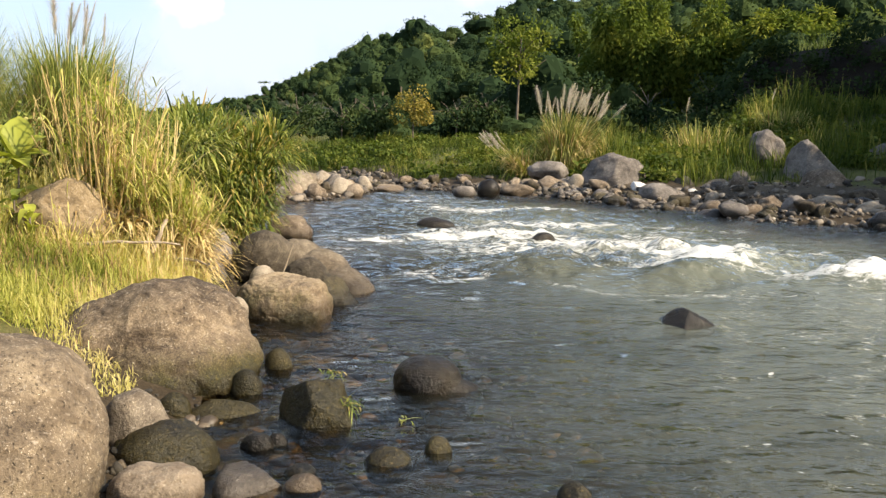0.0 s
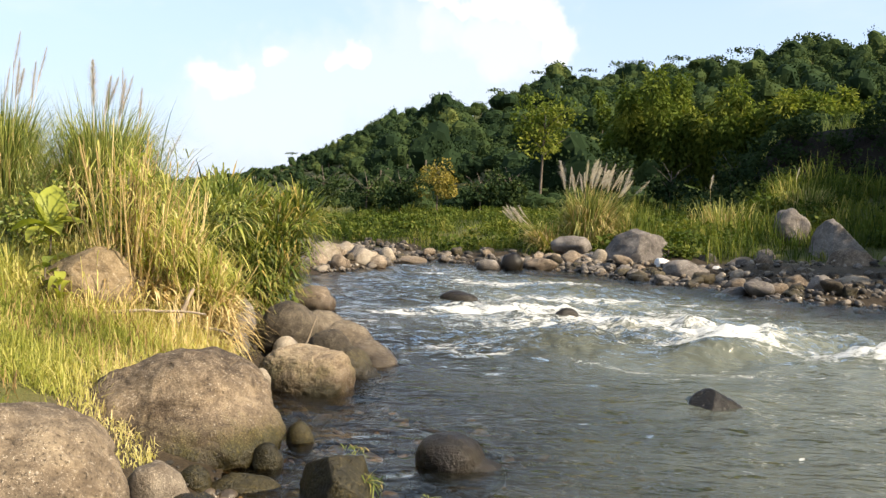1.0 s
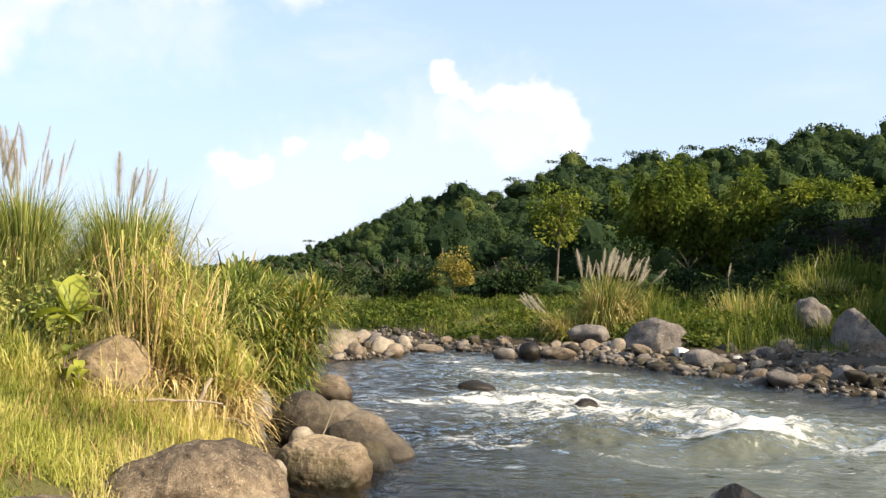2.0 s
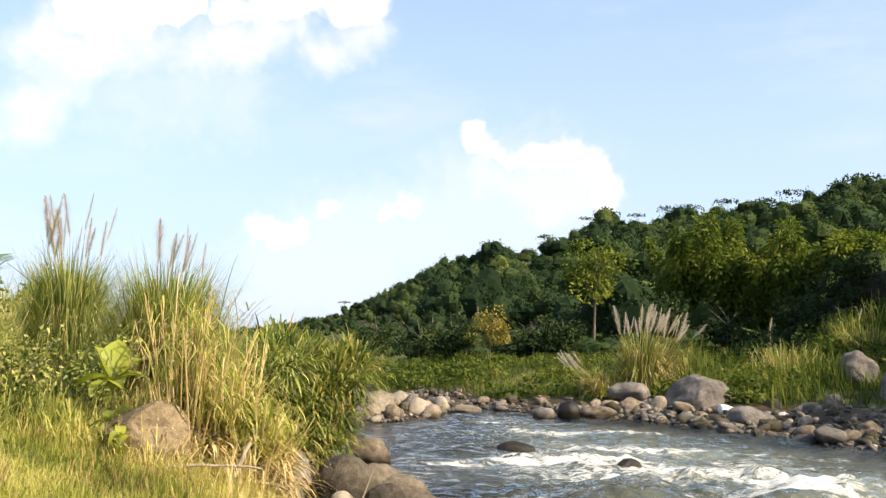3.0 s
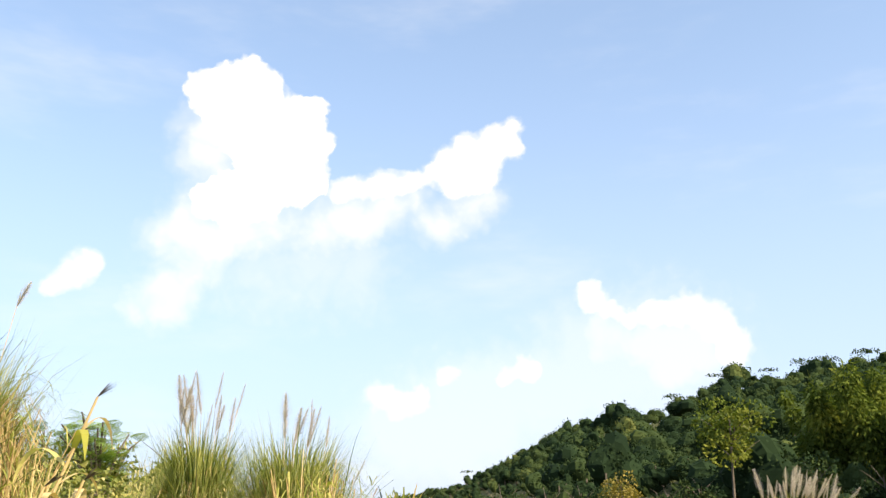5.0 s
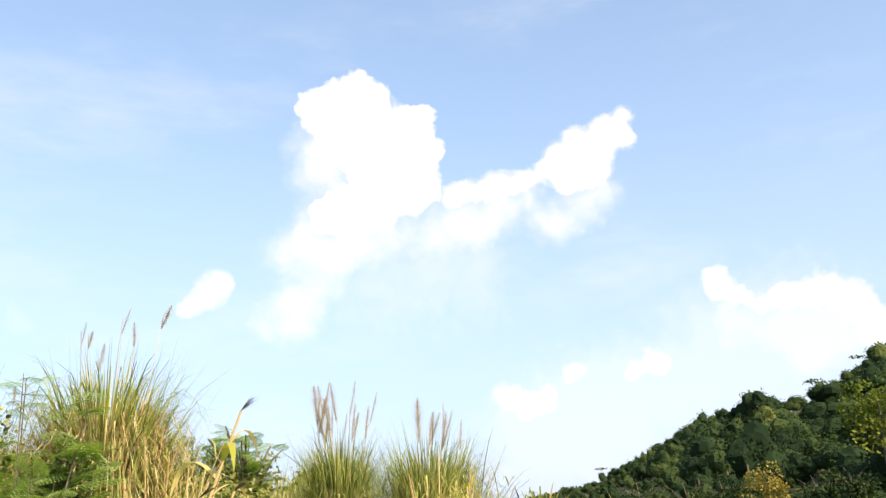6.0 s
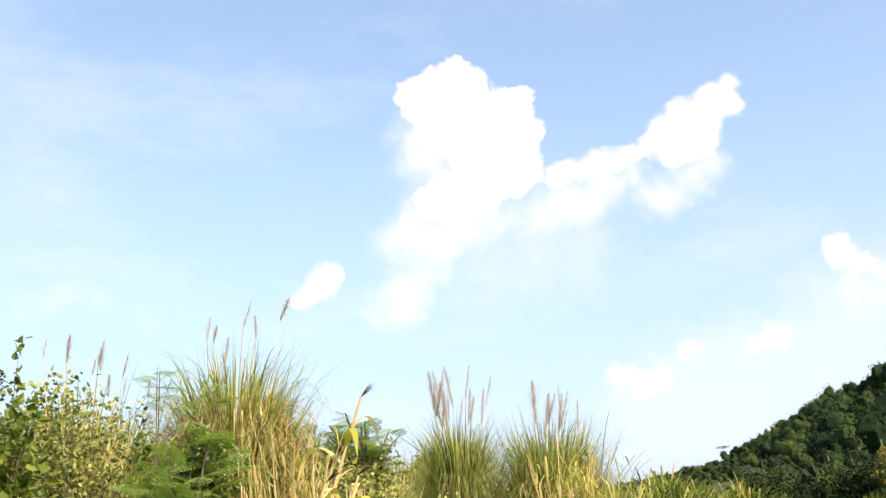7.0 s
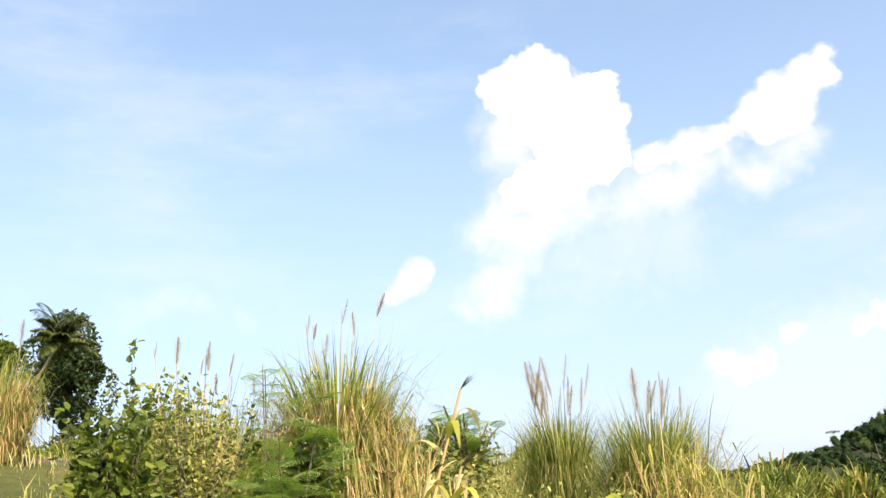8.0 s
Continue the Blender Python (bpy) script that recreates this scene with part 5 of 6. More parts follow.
def bamboo_bush(x, y, rx, ry, h, n, label, seed, mat=None, size=0.17, name="bamboo_bush"):
    """A rounded thicket of narrow hanging leaves on thin culms."""
    z = gz(x, y)
    ob = base(name, x, y, z, label, "bush")
    rng = np.random.default_rng(seed)
    culms = 40
    a, q = rng.uniform(0, 6.28, culms), rng.uniform(0.1, 0.9, culms)
    v, f, t = stems(np.stack([np.cos(a) * rx * 0.3, np.sin(a) * ry * 0.3, 0 * a], 1), np.stack([np.cos(a) * q * rx / h, np.sin(a) * q * ry / h, 1 + 0 * a], 1), h * 0.95, 0.012, 0.004, 0.3)
    each("culm", (v, f, t), 20, 16, STRAW, ob, "thin yellowish culm")
    packs = []
    for k in range(16):
        c = np.array([rng.normal(0, rx * 0.5), rng.normal(0, ry * 0.5), h * rng.uniform(0.25, 0.85)])
        pts, out = ball_points(n // 16, (rx * 0.45, ry * 0.45, h * 0.26), 0.3)
        packs.append(blades(pts + c, out + np.array([0, 0, 0.5]), rng.uniform(0.5, 1.3, len(pts)) * size, size * 0.11, rng.uniform(0.1, 1.5, len(pts)), 3, np.clip(rng.normal(0.2 + 0.45 * rng.random(), 0.25, len(pts)), 0, 1)))
    v, f, t = join(*packs)
    tagged(part("leaf_mass", raw_mesh("leaves", v, f, mat or BAMBOO_LEAF, t), ob), kind="stuff")


bamboo_bush(-3.35, 12.5, 0.9, 0.9, 1.5, 6000, "dense narrow-leaved green bush hanging over the water", 301, size=0.3)
bamboo_bush(-2.85, 12.1, 0.5, 0.5, 0.95, 2400, "lower narrow-leaved bush with browning tips over the water", 302, size=0.28)
bamboo_bush(-4.0, 11.2, 0.8, 0.8, 1.05, 3500, "yellow-green leafy thicket behind the canes", 303, REED_BLADE, 0.3)


# ---- broad-leaved plants ----
def big_leaf(length, width, droop, cup=0.25, segs=7):
    """One large ovate leaf with a raised fold along its midrib, growing along x."""
    bm = bmesh.new()
    rows = []
    for i in range(segs + 1):
        s = i / segs
        w = width / 2 * (math.sin(math.pi * min(1, 0.03 + s * 0.97)) ** 0.7) * (1.15 - 0.3 * s)
        x, z = length * s * math.cos(droop * s), -length * s * math.sin(droop * s) * s
        rows.append([bm.verts.new((x, -w, z + cup * w)), bm.verts.new((x, -w * 0.5, z + cup * w * 0.3)), bm.verts.new((x, 0, z)), bm.verts.new((x, w * 0.5, z + cup * w * 0.3)), bm.verts.new((x, w, z + cup * w))])
    for a, b in zip(rows, rows[1:]):
        for j in range(4):
            bm.faces.new((a[j], a[j + 1], b[j + 1], b[j]))
    for face in bm.faces:
        face.smooth = True
    return bm


def leaf_data(mat, length, width, droop, cup=0.25):
    bm = big_leaf(length, width, droop, cup)
    me = bpy.data.meshes.new("leaf")
    bm.to_mesh(me)
    bm.free()
    me.materials.append(mat)
    at = me.attributes.new("tone", "FLOAT", "POINT")
    at.data.foreach_set("value", np.full(len(me.vertices), 0.55, np.float32))
    return me


def sapling(x, y, height, n, size, label, mat, seed, width=0.5, first=0.35):
    """A young broad-leaved plant: a stem with large leaves in pairs."""
    z = gz(x, y)
    ob = base("broad_leaf_plant", x, y, z, label, "plant", "broad-leaved plants")
    rng = np.random.default_rng(seed)
    v, f, t = stems(np.zeros((1, 3)), np.array([[0.05, 0.02, 1.0]]), height, 0.014, 0.007, segs=4, sides=6)
    part("stem", raw_mesh("stem", v, f, BARK, t), ob)
    kinds = [leaf_data(mat, size * s, size * s * width, d) for s, d in ((1.0, 0.7), (0.8, 1.1), (0.65, 0.4))]
    for k in range(n):
        s = first + (1 - first) * k / max(n - 1, 1)
        lf = part("leaf", kinds[k % 3], ob)
        lf.matrix_local = pose(0.05 * s * height, 0.02 * s * height, s * height, rng.uniform(-30, 30), -rng.uniform(25, 72), k * 137 + rng.uniform(-25, 25))
    return ob


def great_leaves(ob, size, at, rows, mat):
    """Large single leaves at the top of a stem: heading, pitch and relative size."""
    for heading, pitch, s in rows:
        lf = part("leaf", leaf_data(mat, size * s, size * s * 0.6, 0.35, 0.3), ob)
        lf.matrix_local = pose(0.02, 0, at, 12, -pitch, heading)


great_leaves(sapling(-3.8, 7.75, 0.62, 4, 0.24, "young plant with large sunlit yellow-green leaves", SUNNY_LEAF, 401, 0.62, 0.45), 0.45, 0.6, [(100, 76, 1.0), (150, 66, 0.95), (55, 50, 0.85), (185, 8, 0.8), (15, 20, 0.75), (250, -5, 0.7), (310, 5, 0.6)], SUNNY_LEAF)
sapling(-3.3, 6.9, 0.25, 8, 0.2, "low fresh green weed beside the bank boulder", SUNNY_LEAF, 402, 0.45, 0.2)
sapling(-3.2, 7.85, 0.85, 12, 0.3, "dark green broad-leaved plant among the canes", BROAD_LEAF, 403, 0.55, 0.5)
sapling(-3.52, 7.1, 0.3, 7, 0.2, "low green leafy weed beside the bank boulder", BROAD_LEAF, 404)
sapling(-3.35, 8.3, 1.25, 7, 0.3, "yellow-leaved sapling in front of the cane grass", SUNNY_LEAF, 405, 0.5, 0.7)


def leafy_bush(x, y, rx, h, n, size, label, mat, seed, sprigs=14, name="leafy_bush", hang=0.5, ratio=0.62):
    """A bush of many thin branches with alternate leaves."""
    z = gz(x, y)
    ob = base(name, x, y, z, label, "bush", "leafy bushes")
    rng = np.random.default_rng(seed)
    a = rng.uniform(0, 6.28, sprigs)
    k = rng.uniform(0.1, 1.0, sprigs) * rx / h
    d = unit(np.stack([np.cos(a) * k, np.sin(a) * k, np.ones(sprigs)], 1))
    ln = h * rng.uniform(0.6, 1.15, sprigs)
    v, f, t = stems(np.zeros((sprigs, 3)), d, ln * 0.92, 0.007, 0.002, 0.1, 4, 5)
    tagged(part("branchwork", raw_mesh("branches", v, f, BARK, t), ob), kind="stuff")
    i = rng.integers(0, sprigs, n)
    s = rng.uniform(0.12, 1.0, n)
    at = d[i] * (ln[i] * s)[:, None] + rng.normal(0, 0.13 * rx, (n, 3)) * (1.2 - 0.6 * s)[:, None]
    out = unit(at * (1, 1, 0.3) + rng.normal(0, 0.15, (n, 3)))
    v, f, t = round_leaves(at, out, size * rng.uniform(0.5, 1.25, n), size * ratio * rng.uniform(0.7, 1.2, n), np.clip(rng.normal(0.33, 0.2, n), 0, 1), hang)
    tagged(part("leaf_mass", raw_mesh("leaves", v, f, mat, t), ob), kind="stuff")
    return ob


leafy_bush(-5.8, 3.78, 0.48, 1.15, 2200, 0.085, "green leafy bush with heart-shaped leaves", BROAD_LEAF, 411, 36, ratio=0.8)
leafy_bush(-5.96, 4.65, 0.62, 1.4, 3000, 0.055, "small-leaved yellowing bush with reddish stems", GREEN_BLADE, 412, 36)
leafy_bush(-6.55, 4.4, 0.2, 1.62, 260, 0.085, "tall slender climbing plant with hanging leaves", BROAD_LEAF, 413, 4)
leafy_bush(-6.9, 5.2, 0.6, 1.1, 900, 0.07, "twiggy small-leaved bush on the bank", GREEN_BLADE, 414, 22)
leafy_bush(-4.95, 4.95, 0.6, 1.15, 1900, 0.085, "low green undergrowth beneath the feathery shrub", BROAD_LEAF, 415, 26)
leafy_bush(-4.5, 7.4, 0.7, 0.9, 2000, 0.055, "tangled undergrowth with green and yellow leaves", GREEN_BLADE, 416, 22)
leafy_bush(-4.3, 8.5, 0.6, 0.85, 1500, 0.06, "pale green weeds below the cane grass", REED_BLADE, 417, 20)
leafy_bush(-7.2, 9.8, 1.2, 1.3, 1500, 0.09, "olive undergrowth on the bank", GREEN_BLADE, 418, 26)
leafy_bush(-10.5, 8.0, 1.4, 1.3, 1500, 0.1, "mixed green undergrowth on the bank", GREEN_BLADE, 419, 26)


def frond_mesh(mat, length, pairs, seed, leaflets=7):
    """A feathery twice-divided leaf along x."""
    s = np.linspace(0.2, 1.0, pairs)
    packs = [stems(np.zeros((1, 3)), np.array([[1, 0, 0.12]]), length, 0.004, 0.0015, 0.12, 5, 4, 0.4)]
    tall = lambda q: 0.1 * length * q - 0.16 * length * q ** 3
    for sg in (-1, 1):
        for q in s:
            root = np.array([length * q * 0.98, 0, tall(q)])
            way = unit(np.array([0.45, sg, -0.08]))
            ln = length * 0.34 * (math.sin(math.pi * (0.18 + 0.72 * q)) ** 0.8)
            u = np.linspace(0.12, 1, leaflets)
            at = root + way * (ln * u)[:, None] - np.array([0, 0, 0.05]) * (u ** 2)[:, None] * ln * 3
            for e in (-1, 1):
                cross = unit(np.array([0.9 * e, -0.35 * sg * e, 0.0]) + way * 0.5)
                n = len(at)
                tip = at + cross * ln * 0.2 + np.array([0, 0, -0.002])
                mid = (at + tip) / 2
                w = np.broadcast_to(way * ln * 0.075, (n, 3))
                v = np.stack([at, mid - w, tip, mid + w], 1).reshape(-1, 3)
                packs.append((v, np.arange(n)[:, None] * 4 + np.array([[0, 1, 2, 3]]), np.full(n * 4, 0.65 + 0.3 * q)))
    v, f, t = join(*packs)
    return raw_mesh("frond", v, f, mat, t)


FRONDS = [frond_mesh(FERN_LEAF, 0.5, 11, 1), frond_mesh(FERN_LEAF, 0.42, 10, 2), frond_mesh(FERN_LEAF, 0.34, 8, 3)]


def feathery_shrub(x, y, height, reach, n, label, seed, scale=1.0, trunk=0.018, name="feathery_shrub", flat_top=False):
    """A shrub with finely divided leaves on spreading branches."""
    z = gz(x, y)
    ob = base(name, x, y, z, label, "shrub", "feathery shrubs")
    rng = np.random.default_rng(seed)
    m = min(max(n // 7, 3), 16)
    a = rng.uniform(0, 6.28, m)
    k = rng.uniform(0.1, 1.0, m) * reach / height
    d = unit(np.stack([np.cos(a) * k, np.sin(a) * k, np.ones(m)], 1))
    ln = height * (rng.uniform(0.8, 1.05, m) if flat_top else rng.uniform(0.45, 1.05, m)) / d[:, 2] ** 0.5
    v, f, t = stems(np.zeros((m, 3)), d, ln, trunk, trunk * 0.3, 0.15 if not flat_top else 0.35, 5, 5)
    tagged(part("branchwork", raw_mesh("branches", v, f, BARK, t), ob), kind="stuff")
    for j in range(n):
        i = j % m
        s = rng.uniform(0.5, 1.0) if j >= m else 1.0
        lf = part("frond", FRONDS[j % 3], ob)
        drop = 0.06 * ln[i] * s ** 3 * (0.15 if not flat_top else 0.35) * 4
        at = Vector(d[i] * ln[i] * s) - Vector((0, 0, drop))
        lf.matrix_local = Matrix.LocRotScale(at, Euler((rng.uniform(-0.35, 0.35), rng.uniform(-0.5, 0.35), rng.uniform(0, 6.28))), (scale * rng.uniform(0.75, 1.2),) * 3)


feathery_shrub(-4.72, 4.5, 1.6, 0.6, 52, "bright green feathery-leaved shrub in the sun", 421, 0.85, 0.009)
feathery_shrub(-5.0, 4.55, 1.8, 0.2, 22, "tall young shoot with feathery leaves", 422, 0.62, 0.009)
feathery_shrub(-4.3, 3.5, 0.85, 0.55, 30, "low feathery green shrub", 423, 0.75, 0.008)
feathery_shrub(-8.6, 12.6, 1.75, 1.05, 150, "flat-topped feathery shrub tree with crooked trunk", 424, 0.85, 0.04, flat_top=True)
feathery_shrub(-9.7, 12.6, 1.55, 0.8, 60, "spreading feathery shrub behind the grass", 425, 0.85, 0.03, flat_top=True)
leafy_bush(-8.6, 12.6, 1.3, 1.25, 1600, 0.09, "dark tangled scrub under the feathery tree", GREEN_BLADE, 426, 26)


def corn_plant(x, y, height, label, seed):
    """A withered maize plant: cane, drooping ribbon leaves, a dark husk at the tip."""
    z = gz(x, y)
    ob = base("corn_plant", x, y, z, label, "corn plant", "withered corn")
    rng = np.random.default_rng(seed)
    way = np.array([[0.32, 0.1, 1.0]])
    v, f, t = stems(np.zeros((1, 3)), way, height, 0.016, 0.009, 0.0, 6, 6, 0.6)
    part("stalk", raw_mesh("stalk", v, f, STRAW, t), ob)
    for k in range(9):
        s, a = 0.2 + 0.08 * k, k * 2.6 + rng.uniform(-0.4, 0.4)
        at = unit(way)[0] * height * s
        v, f, t = blades(at[None], np.array([[math.cos(a), math.sin(a), 0.9]]), rng.uniform(0.35, 0.65), 0.075, 1.6, 8)
        part("leaf", raw_mesh("leaf", v, f, SUNNY_LEAF if k % 3 == 1 else STRAW if k % 3 else LUSH_BLADE, t * 0.4 + 0.6), ob)
    tip = Vector(unit(way)[0] * height)
    v, f, t = blades(np.zeros((10, 3)), np.stack([RNG.normal(1, 0.12, 10), RNG.normal(0.1, 0.12, 10), RNG.normal(0.75, 0.12, 10)], 1), RNG.uniform(0.1, 0.2, 10), 0.02, 0.1, 3)
    me = raw_mesh("husk", v, f, BARK, t)
    hk = part("husk", me, ob, "dark shrivelled husk at the tip")
    hk.location = tip


corn_plant(-4.5, 5.5, 1.65, "withered yellow corn plant with a dark husk on top", 431)
corn_plant(-4.4, 5.6, 1.1, "short withered corn plant with curling leaves", 432)
corn_plant(-4.4, 5.25, 0.95, "low yellowed corn plant with curling leaves", 433)


# ---- debris ----
def driftwood(x, y, z, length, r, way, label):
    n = 7
    ob = base("driftwood", x, y, z, label, "driftwood", "driftwood sticks")
    v, f, t = stems(np.zeros((1, 3)), np.array([way]), length, r, r * 0.5, 0.1, n, 6)
    v = v + fbm(v * 6, 2)[:, None] * r * 0.6
    part("stick", raw_mesh("stick", v, f, DRIFTWOOD, t, smooth_faces=True), ob)


driftwood(-3.0, 7.0, gz(-3.0, 7.0) + 0.06, 0.85, 0.018, (0.9, 0.1, 0.06), "bleached driftwood stick on the bank")
driftwood(-2.6, 7.6, gz(-2.6, 7.6) + 0.05, 0.7, 0.022, (0.8, -0.4, 0.05), "bent pale stick caught among the canes")
driftwood(-2.5, 7.25, gz(-2.5, 7.25) - 0.02, 0.5, 0.034, (0.28, 0.12, 0.8), "thick bleached broken stump leaning among the canes")
driftwood(-1.55, 8.45, 0.2, 0.3, 0.009, (0.25, 0.1, 0.8), "thin twig stuck between boulders")


def debris_tuft(x, y, z, n, size, mat, label, seed):
    ob = base("plant_debris", x, y, z, label, "debris")
    rng = np.random.default_rng(seed)
    a = rng.uniform(0, 6.28, n)
    v, f, t = blades(rng.normal(0, size * 0.3, (n, 3)) * (1, 1, 0.4), np.stack([np.cos(a), np.sin(a), rng.normal(0.2, 0.6, n)], 1), rng.uniform(0.4, 1.2, n) * size, 0.009, rng.uniform(0.3, 1.6, n), 4)
    tagged(part("strand_mass", raw_mesh("strands", v, f, mat, t), ob), kind="stuff")


debris_tuft(-0.5, 4.62, 0.1, 40, 0.13, BAMBOO_LEAF, "straw and weed caught on the mossy rock", 441)
debris_tuft(-0.62, 4.82, 0.22, 30, 0.1, BAMBOO_LEAF, "brown twigs lying on the mossy rock", 442)
debris_tuft(-0.2, 4.62, 0.02, 10, 0.09, LUSH_BLADE, "small floating green leafy sprig", 443)
debris_tuft(-2.5, 7.7, gz(-2.5, 7.7) + 0.08, 160, 0.4, STRAW, "matted dead reeds washed onto the bank", 444)
debris_tuft(-2.25, 7.85, gz(-2.25, 7.85) + 0.06, 110, 0.35, STRAW, "bleached straw lying on grey stones", 445)


# ---- trees ----
def quad_ball(k):
    """A ball of six square patches, each of k x k faces."""
    u = np.tan(np.linspace(-1, 1, k + 1) * np.pi / 4)
    a, b = (g.ravel() for g in np.meshgrid(u, u, indexing="ij"))
    one = np.ones_like(a)
    sides = [(one, a, b), (-one, b, a), (b, one, a), (a, -one, b), (a, b, one), (b, a, -one)]
    v = unit(np.concatenate([np.stack(q, 1) for q in sides]))
    i, j = (g.ravel() for g in np.meshgrid(np.arange(k), np.arange(k), indexing="ij"))
    f = np.stack([i * (k + 1) + j, (i + 1) * (k + 1) + j, (i + 1) * (k + 1) + j + 1, i * (k + 1) + j + 1], 1)
    return v, np.concatenate([f + q * (k + 1) ** 2 for q in range(6)])


def crown_proto(n, blobs, radii, size, seed, spread=0.62, under=-0.6, heart=0):
    """Leaf clumps of one crown, centred at its middle: several uneven lobes with gaps between, over a heart of dense foliage."""
    rng = np.random.default_rng(seed)
    packs, rounds, lobes = [], [], []
    for k in range(blobs):
        c = unit(rng.normal(0, 1, 3)) * rng.uniform(0.3, 1.0) * np.asarray(radii) * spread
        r = np.asarray(radii) * rng.uniform(0.3, 0.55)
        lobes.append((c, r))
        pts, out = ball_points(int(n / blobs * 1.25), r, 0.6 if not heart else 0.68)
        seen = out[:, 2] > under
        pts, out = pts[seen], out[seen]
        packs.append(leaves(pts + c, out, size * rng.uniform(0.6, 1.4, len(pts)), size * 0.8, np.clip(rng.normal(0.5, 0.3), 0, 1), 0.2))
        rounds.append(np.repeat(unit(out + 0.25 * unit(pts + c) + rng.normal(0, 0.16, out.shape)), 4, 0))
    if heart:
        d, f = quad_ball(heart)
        reach, lean = np.full(len(d), 0.25), d.copy()
        for c, r in lobes:
            q = r * 0.72
            a, b, k = ((d / q) ** 2).sum(1), (d * c / q ** 2).sum(1), ((c / q) ** 2).sum() - 1
            far = np.where(b * b > a * k, (b + np.sqrt(np.maximum(b * b - a * k, 0))) / a, 0)
            more = far > reach
            reach = np.where(more, far, reach)
            lean = np.where(more[:, None], unit(d * far[:, None] - c), lean)
        packs.append((d * reach[:, None], f, np.full(len(d), 0.35)))
        rounds.append(unit(lean + 0.3 * d))
    v, f, t = join(*packs)
    way = np.concatenate(rounds)
    q = v[f]
    flip = (np.cross(q[:, 1] - q[:, 0], q[:, 2] - q[:, 0]) * way[f[:, 0]]).sum(1) < 0
    f[flip] = f[flip][:, ::-1]
    return v, f, t, way


def put(pack, x, y, z, s, turn, tone):
    v, f, t, way = pack
    c, q = math.cos(turn), math.sin(turn)
    w = np.stack([(v[:, 0] * c - v[:, 1] * q) * s[0], (v[:, 0] * q + v[:, 1] * c) * s[0], v[:, 2] * s[1]], 1) + (x, y, z)
    return w, f, np.clip(t * 0.45 + tone, 0, 1), np.stack([way[:, 0] * c - way[:, 1] * q, way[:, 0] * q + way[:, 1] * c, way[:, 2]], 1)


def crowns(name, packs, mat):
    """Many crowns in one mesh; each leaf is shaded with the roundness of its clump."""
    v, f, t = join(*[p[:3] for p in packs])
    return raw_mesh(name, v, f, mat, t, normals=np.concatenate([p[3] for p in packs]))


def forest():
    rng = np.random.default_rng(5)
    near_protos = [crown_proto(1050, 17, (1, 1, 0.9), 0.085, 500 + k, heart=4) for k in range(6)]
    far_protos = [crown_proto(360, 14, (1, 1, 0.9), 0.105, 520 + k, heart=4) for k in range(6)]
    n = 6500
    az = rng.uniform(-26, 42, n)
    foot, top = np.interp(az, FOOT_AZ, FOOT_R), np.interp(az, RIDGE_AZ, RIDGE_R)
    r = np.sqrt(foot ** 2 + ((top + 22) ** 2 - foot ** 2) * rng.random(n))
    keep = rng.random(n) < np.clip(22 / r + 0.035, 0, 0.42)
    far_az = rng.uniform(-21, -5, 520)
    top = np.interp(far_az, RIDGE_AZ, RIDGE_R)
    far_r = top + rng.uniform(-0.22, 0.05, 520) * top
    az, r = np.concatenate([az[keep], far_az]), np.concatenate([r[keep], far_r])
    x, y = r * np.sin(np.radians(az)), r * np.cos(np.radians(az))
    z, _ = ground(x, y)
    packs = []
    m = 420
    a2 = rng.uniform(-24, 40, m)
    r2 = 43 + rng.random(m) ** 1.3 * (np.interp(a2, FOOT_AZ, FOOT_R) - 41)
    x2, y2 = r2 * np.sin(np.radians(a2)), r2 * np.cos(np.radians(a2))
    z2, _ = ground(x2, y2)
    for k in range(m):
        wide = rng.uniform(0.8, 1.5) * (1.0 if a2[k] > -6 else 0.62)
        packs.append(put(far_protos[rng.integers(6)], x2[k], y2[k], z2[k] + wide * 0.55, (wide, wide * 0.8), rng.uniform(0, 6.28), float(np.clip(rng.normal(0.35, 0.2), 0, 0.8))))
    for k in range(len(x)):
        wide = (1.5 + 1.9 * rng.random() ** 1.7) * (0.8 + 0.4 * min(r[k] / 160, 1.3)) * float(np.interp(az[k], [-12, -5], [0.55, 0.95]))
        s = (wide, rng.uniform(0.9, 1.5) * wide * 0.85)
        proto = near_protos if r[k] < 95 else far_protos
        tall = 0.6 + s[1] * rng.uniform(0.45, 1.15)
        packs.append(put(proto[rng.integers(6)], x[k], y[k], z[k] + tall, s, rng.uniform(0, 6.28), float(np.clip(rng.normal(0.27, 0.24), 0, 0.85))))
    ob = base("forest", 0, 0, 0, "dense dark green forest covering the hillside", "forest")
    tagged(ob, kind="stuff")
    flat = crown_proto(150, 7, (1.25, 1.25, 0.28), 0.16, 533)
    for a3 in (-11.5, -8.0, -6.2, -1.5, 1.8, 4.4, 6.0, 7.6, 9.5, 11.0, 13.2, 15.5, 17.0, 21.0):
        r3 = float(np.interp(a3, RIDGE_AZ, RIDGE_R)) + 2
        x3, y3 = r3 * math.sin(radians(a3)), r3 * math.cos(radians(a3))
        packs.append(put(flat, x3, y3, gz(x3, y3) + rng.uniform(5.4, 7.0), (rng.uniform(2.2, 3.4),) * 2, rng.uniform(0, 6.28), 0.4))
    tagged(part("canopy", crowns("canopy", packs, FOREST), ob), kind="stuff")
    tops = rng.random(len(x)) < 0.5
    v, f, t = stems(np.stack([x, y, z - 0.3], 1)[tops], np.tile([[0, 0, 1.0]], (tops.sum(), 1)), 3.5, 0.14, 0.07, segs=2, sides=5)
    tagged(part("trunk_mass", raw_mesh("trunk_mass", v, f, BARK, t), ob), kind="stuff")


forest()


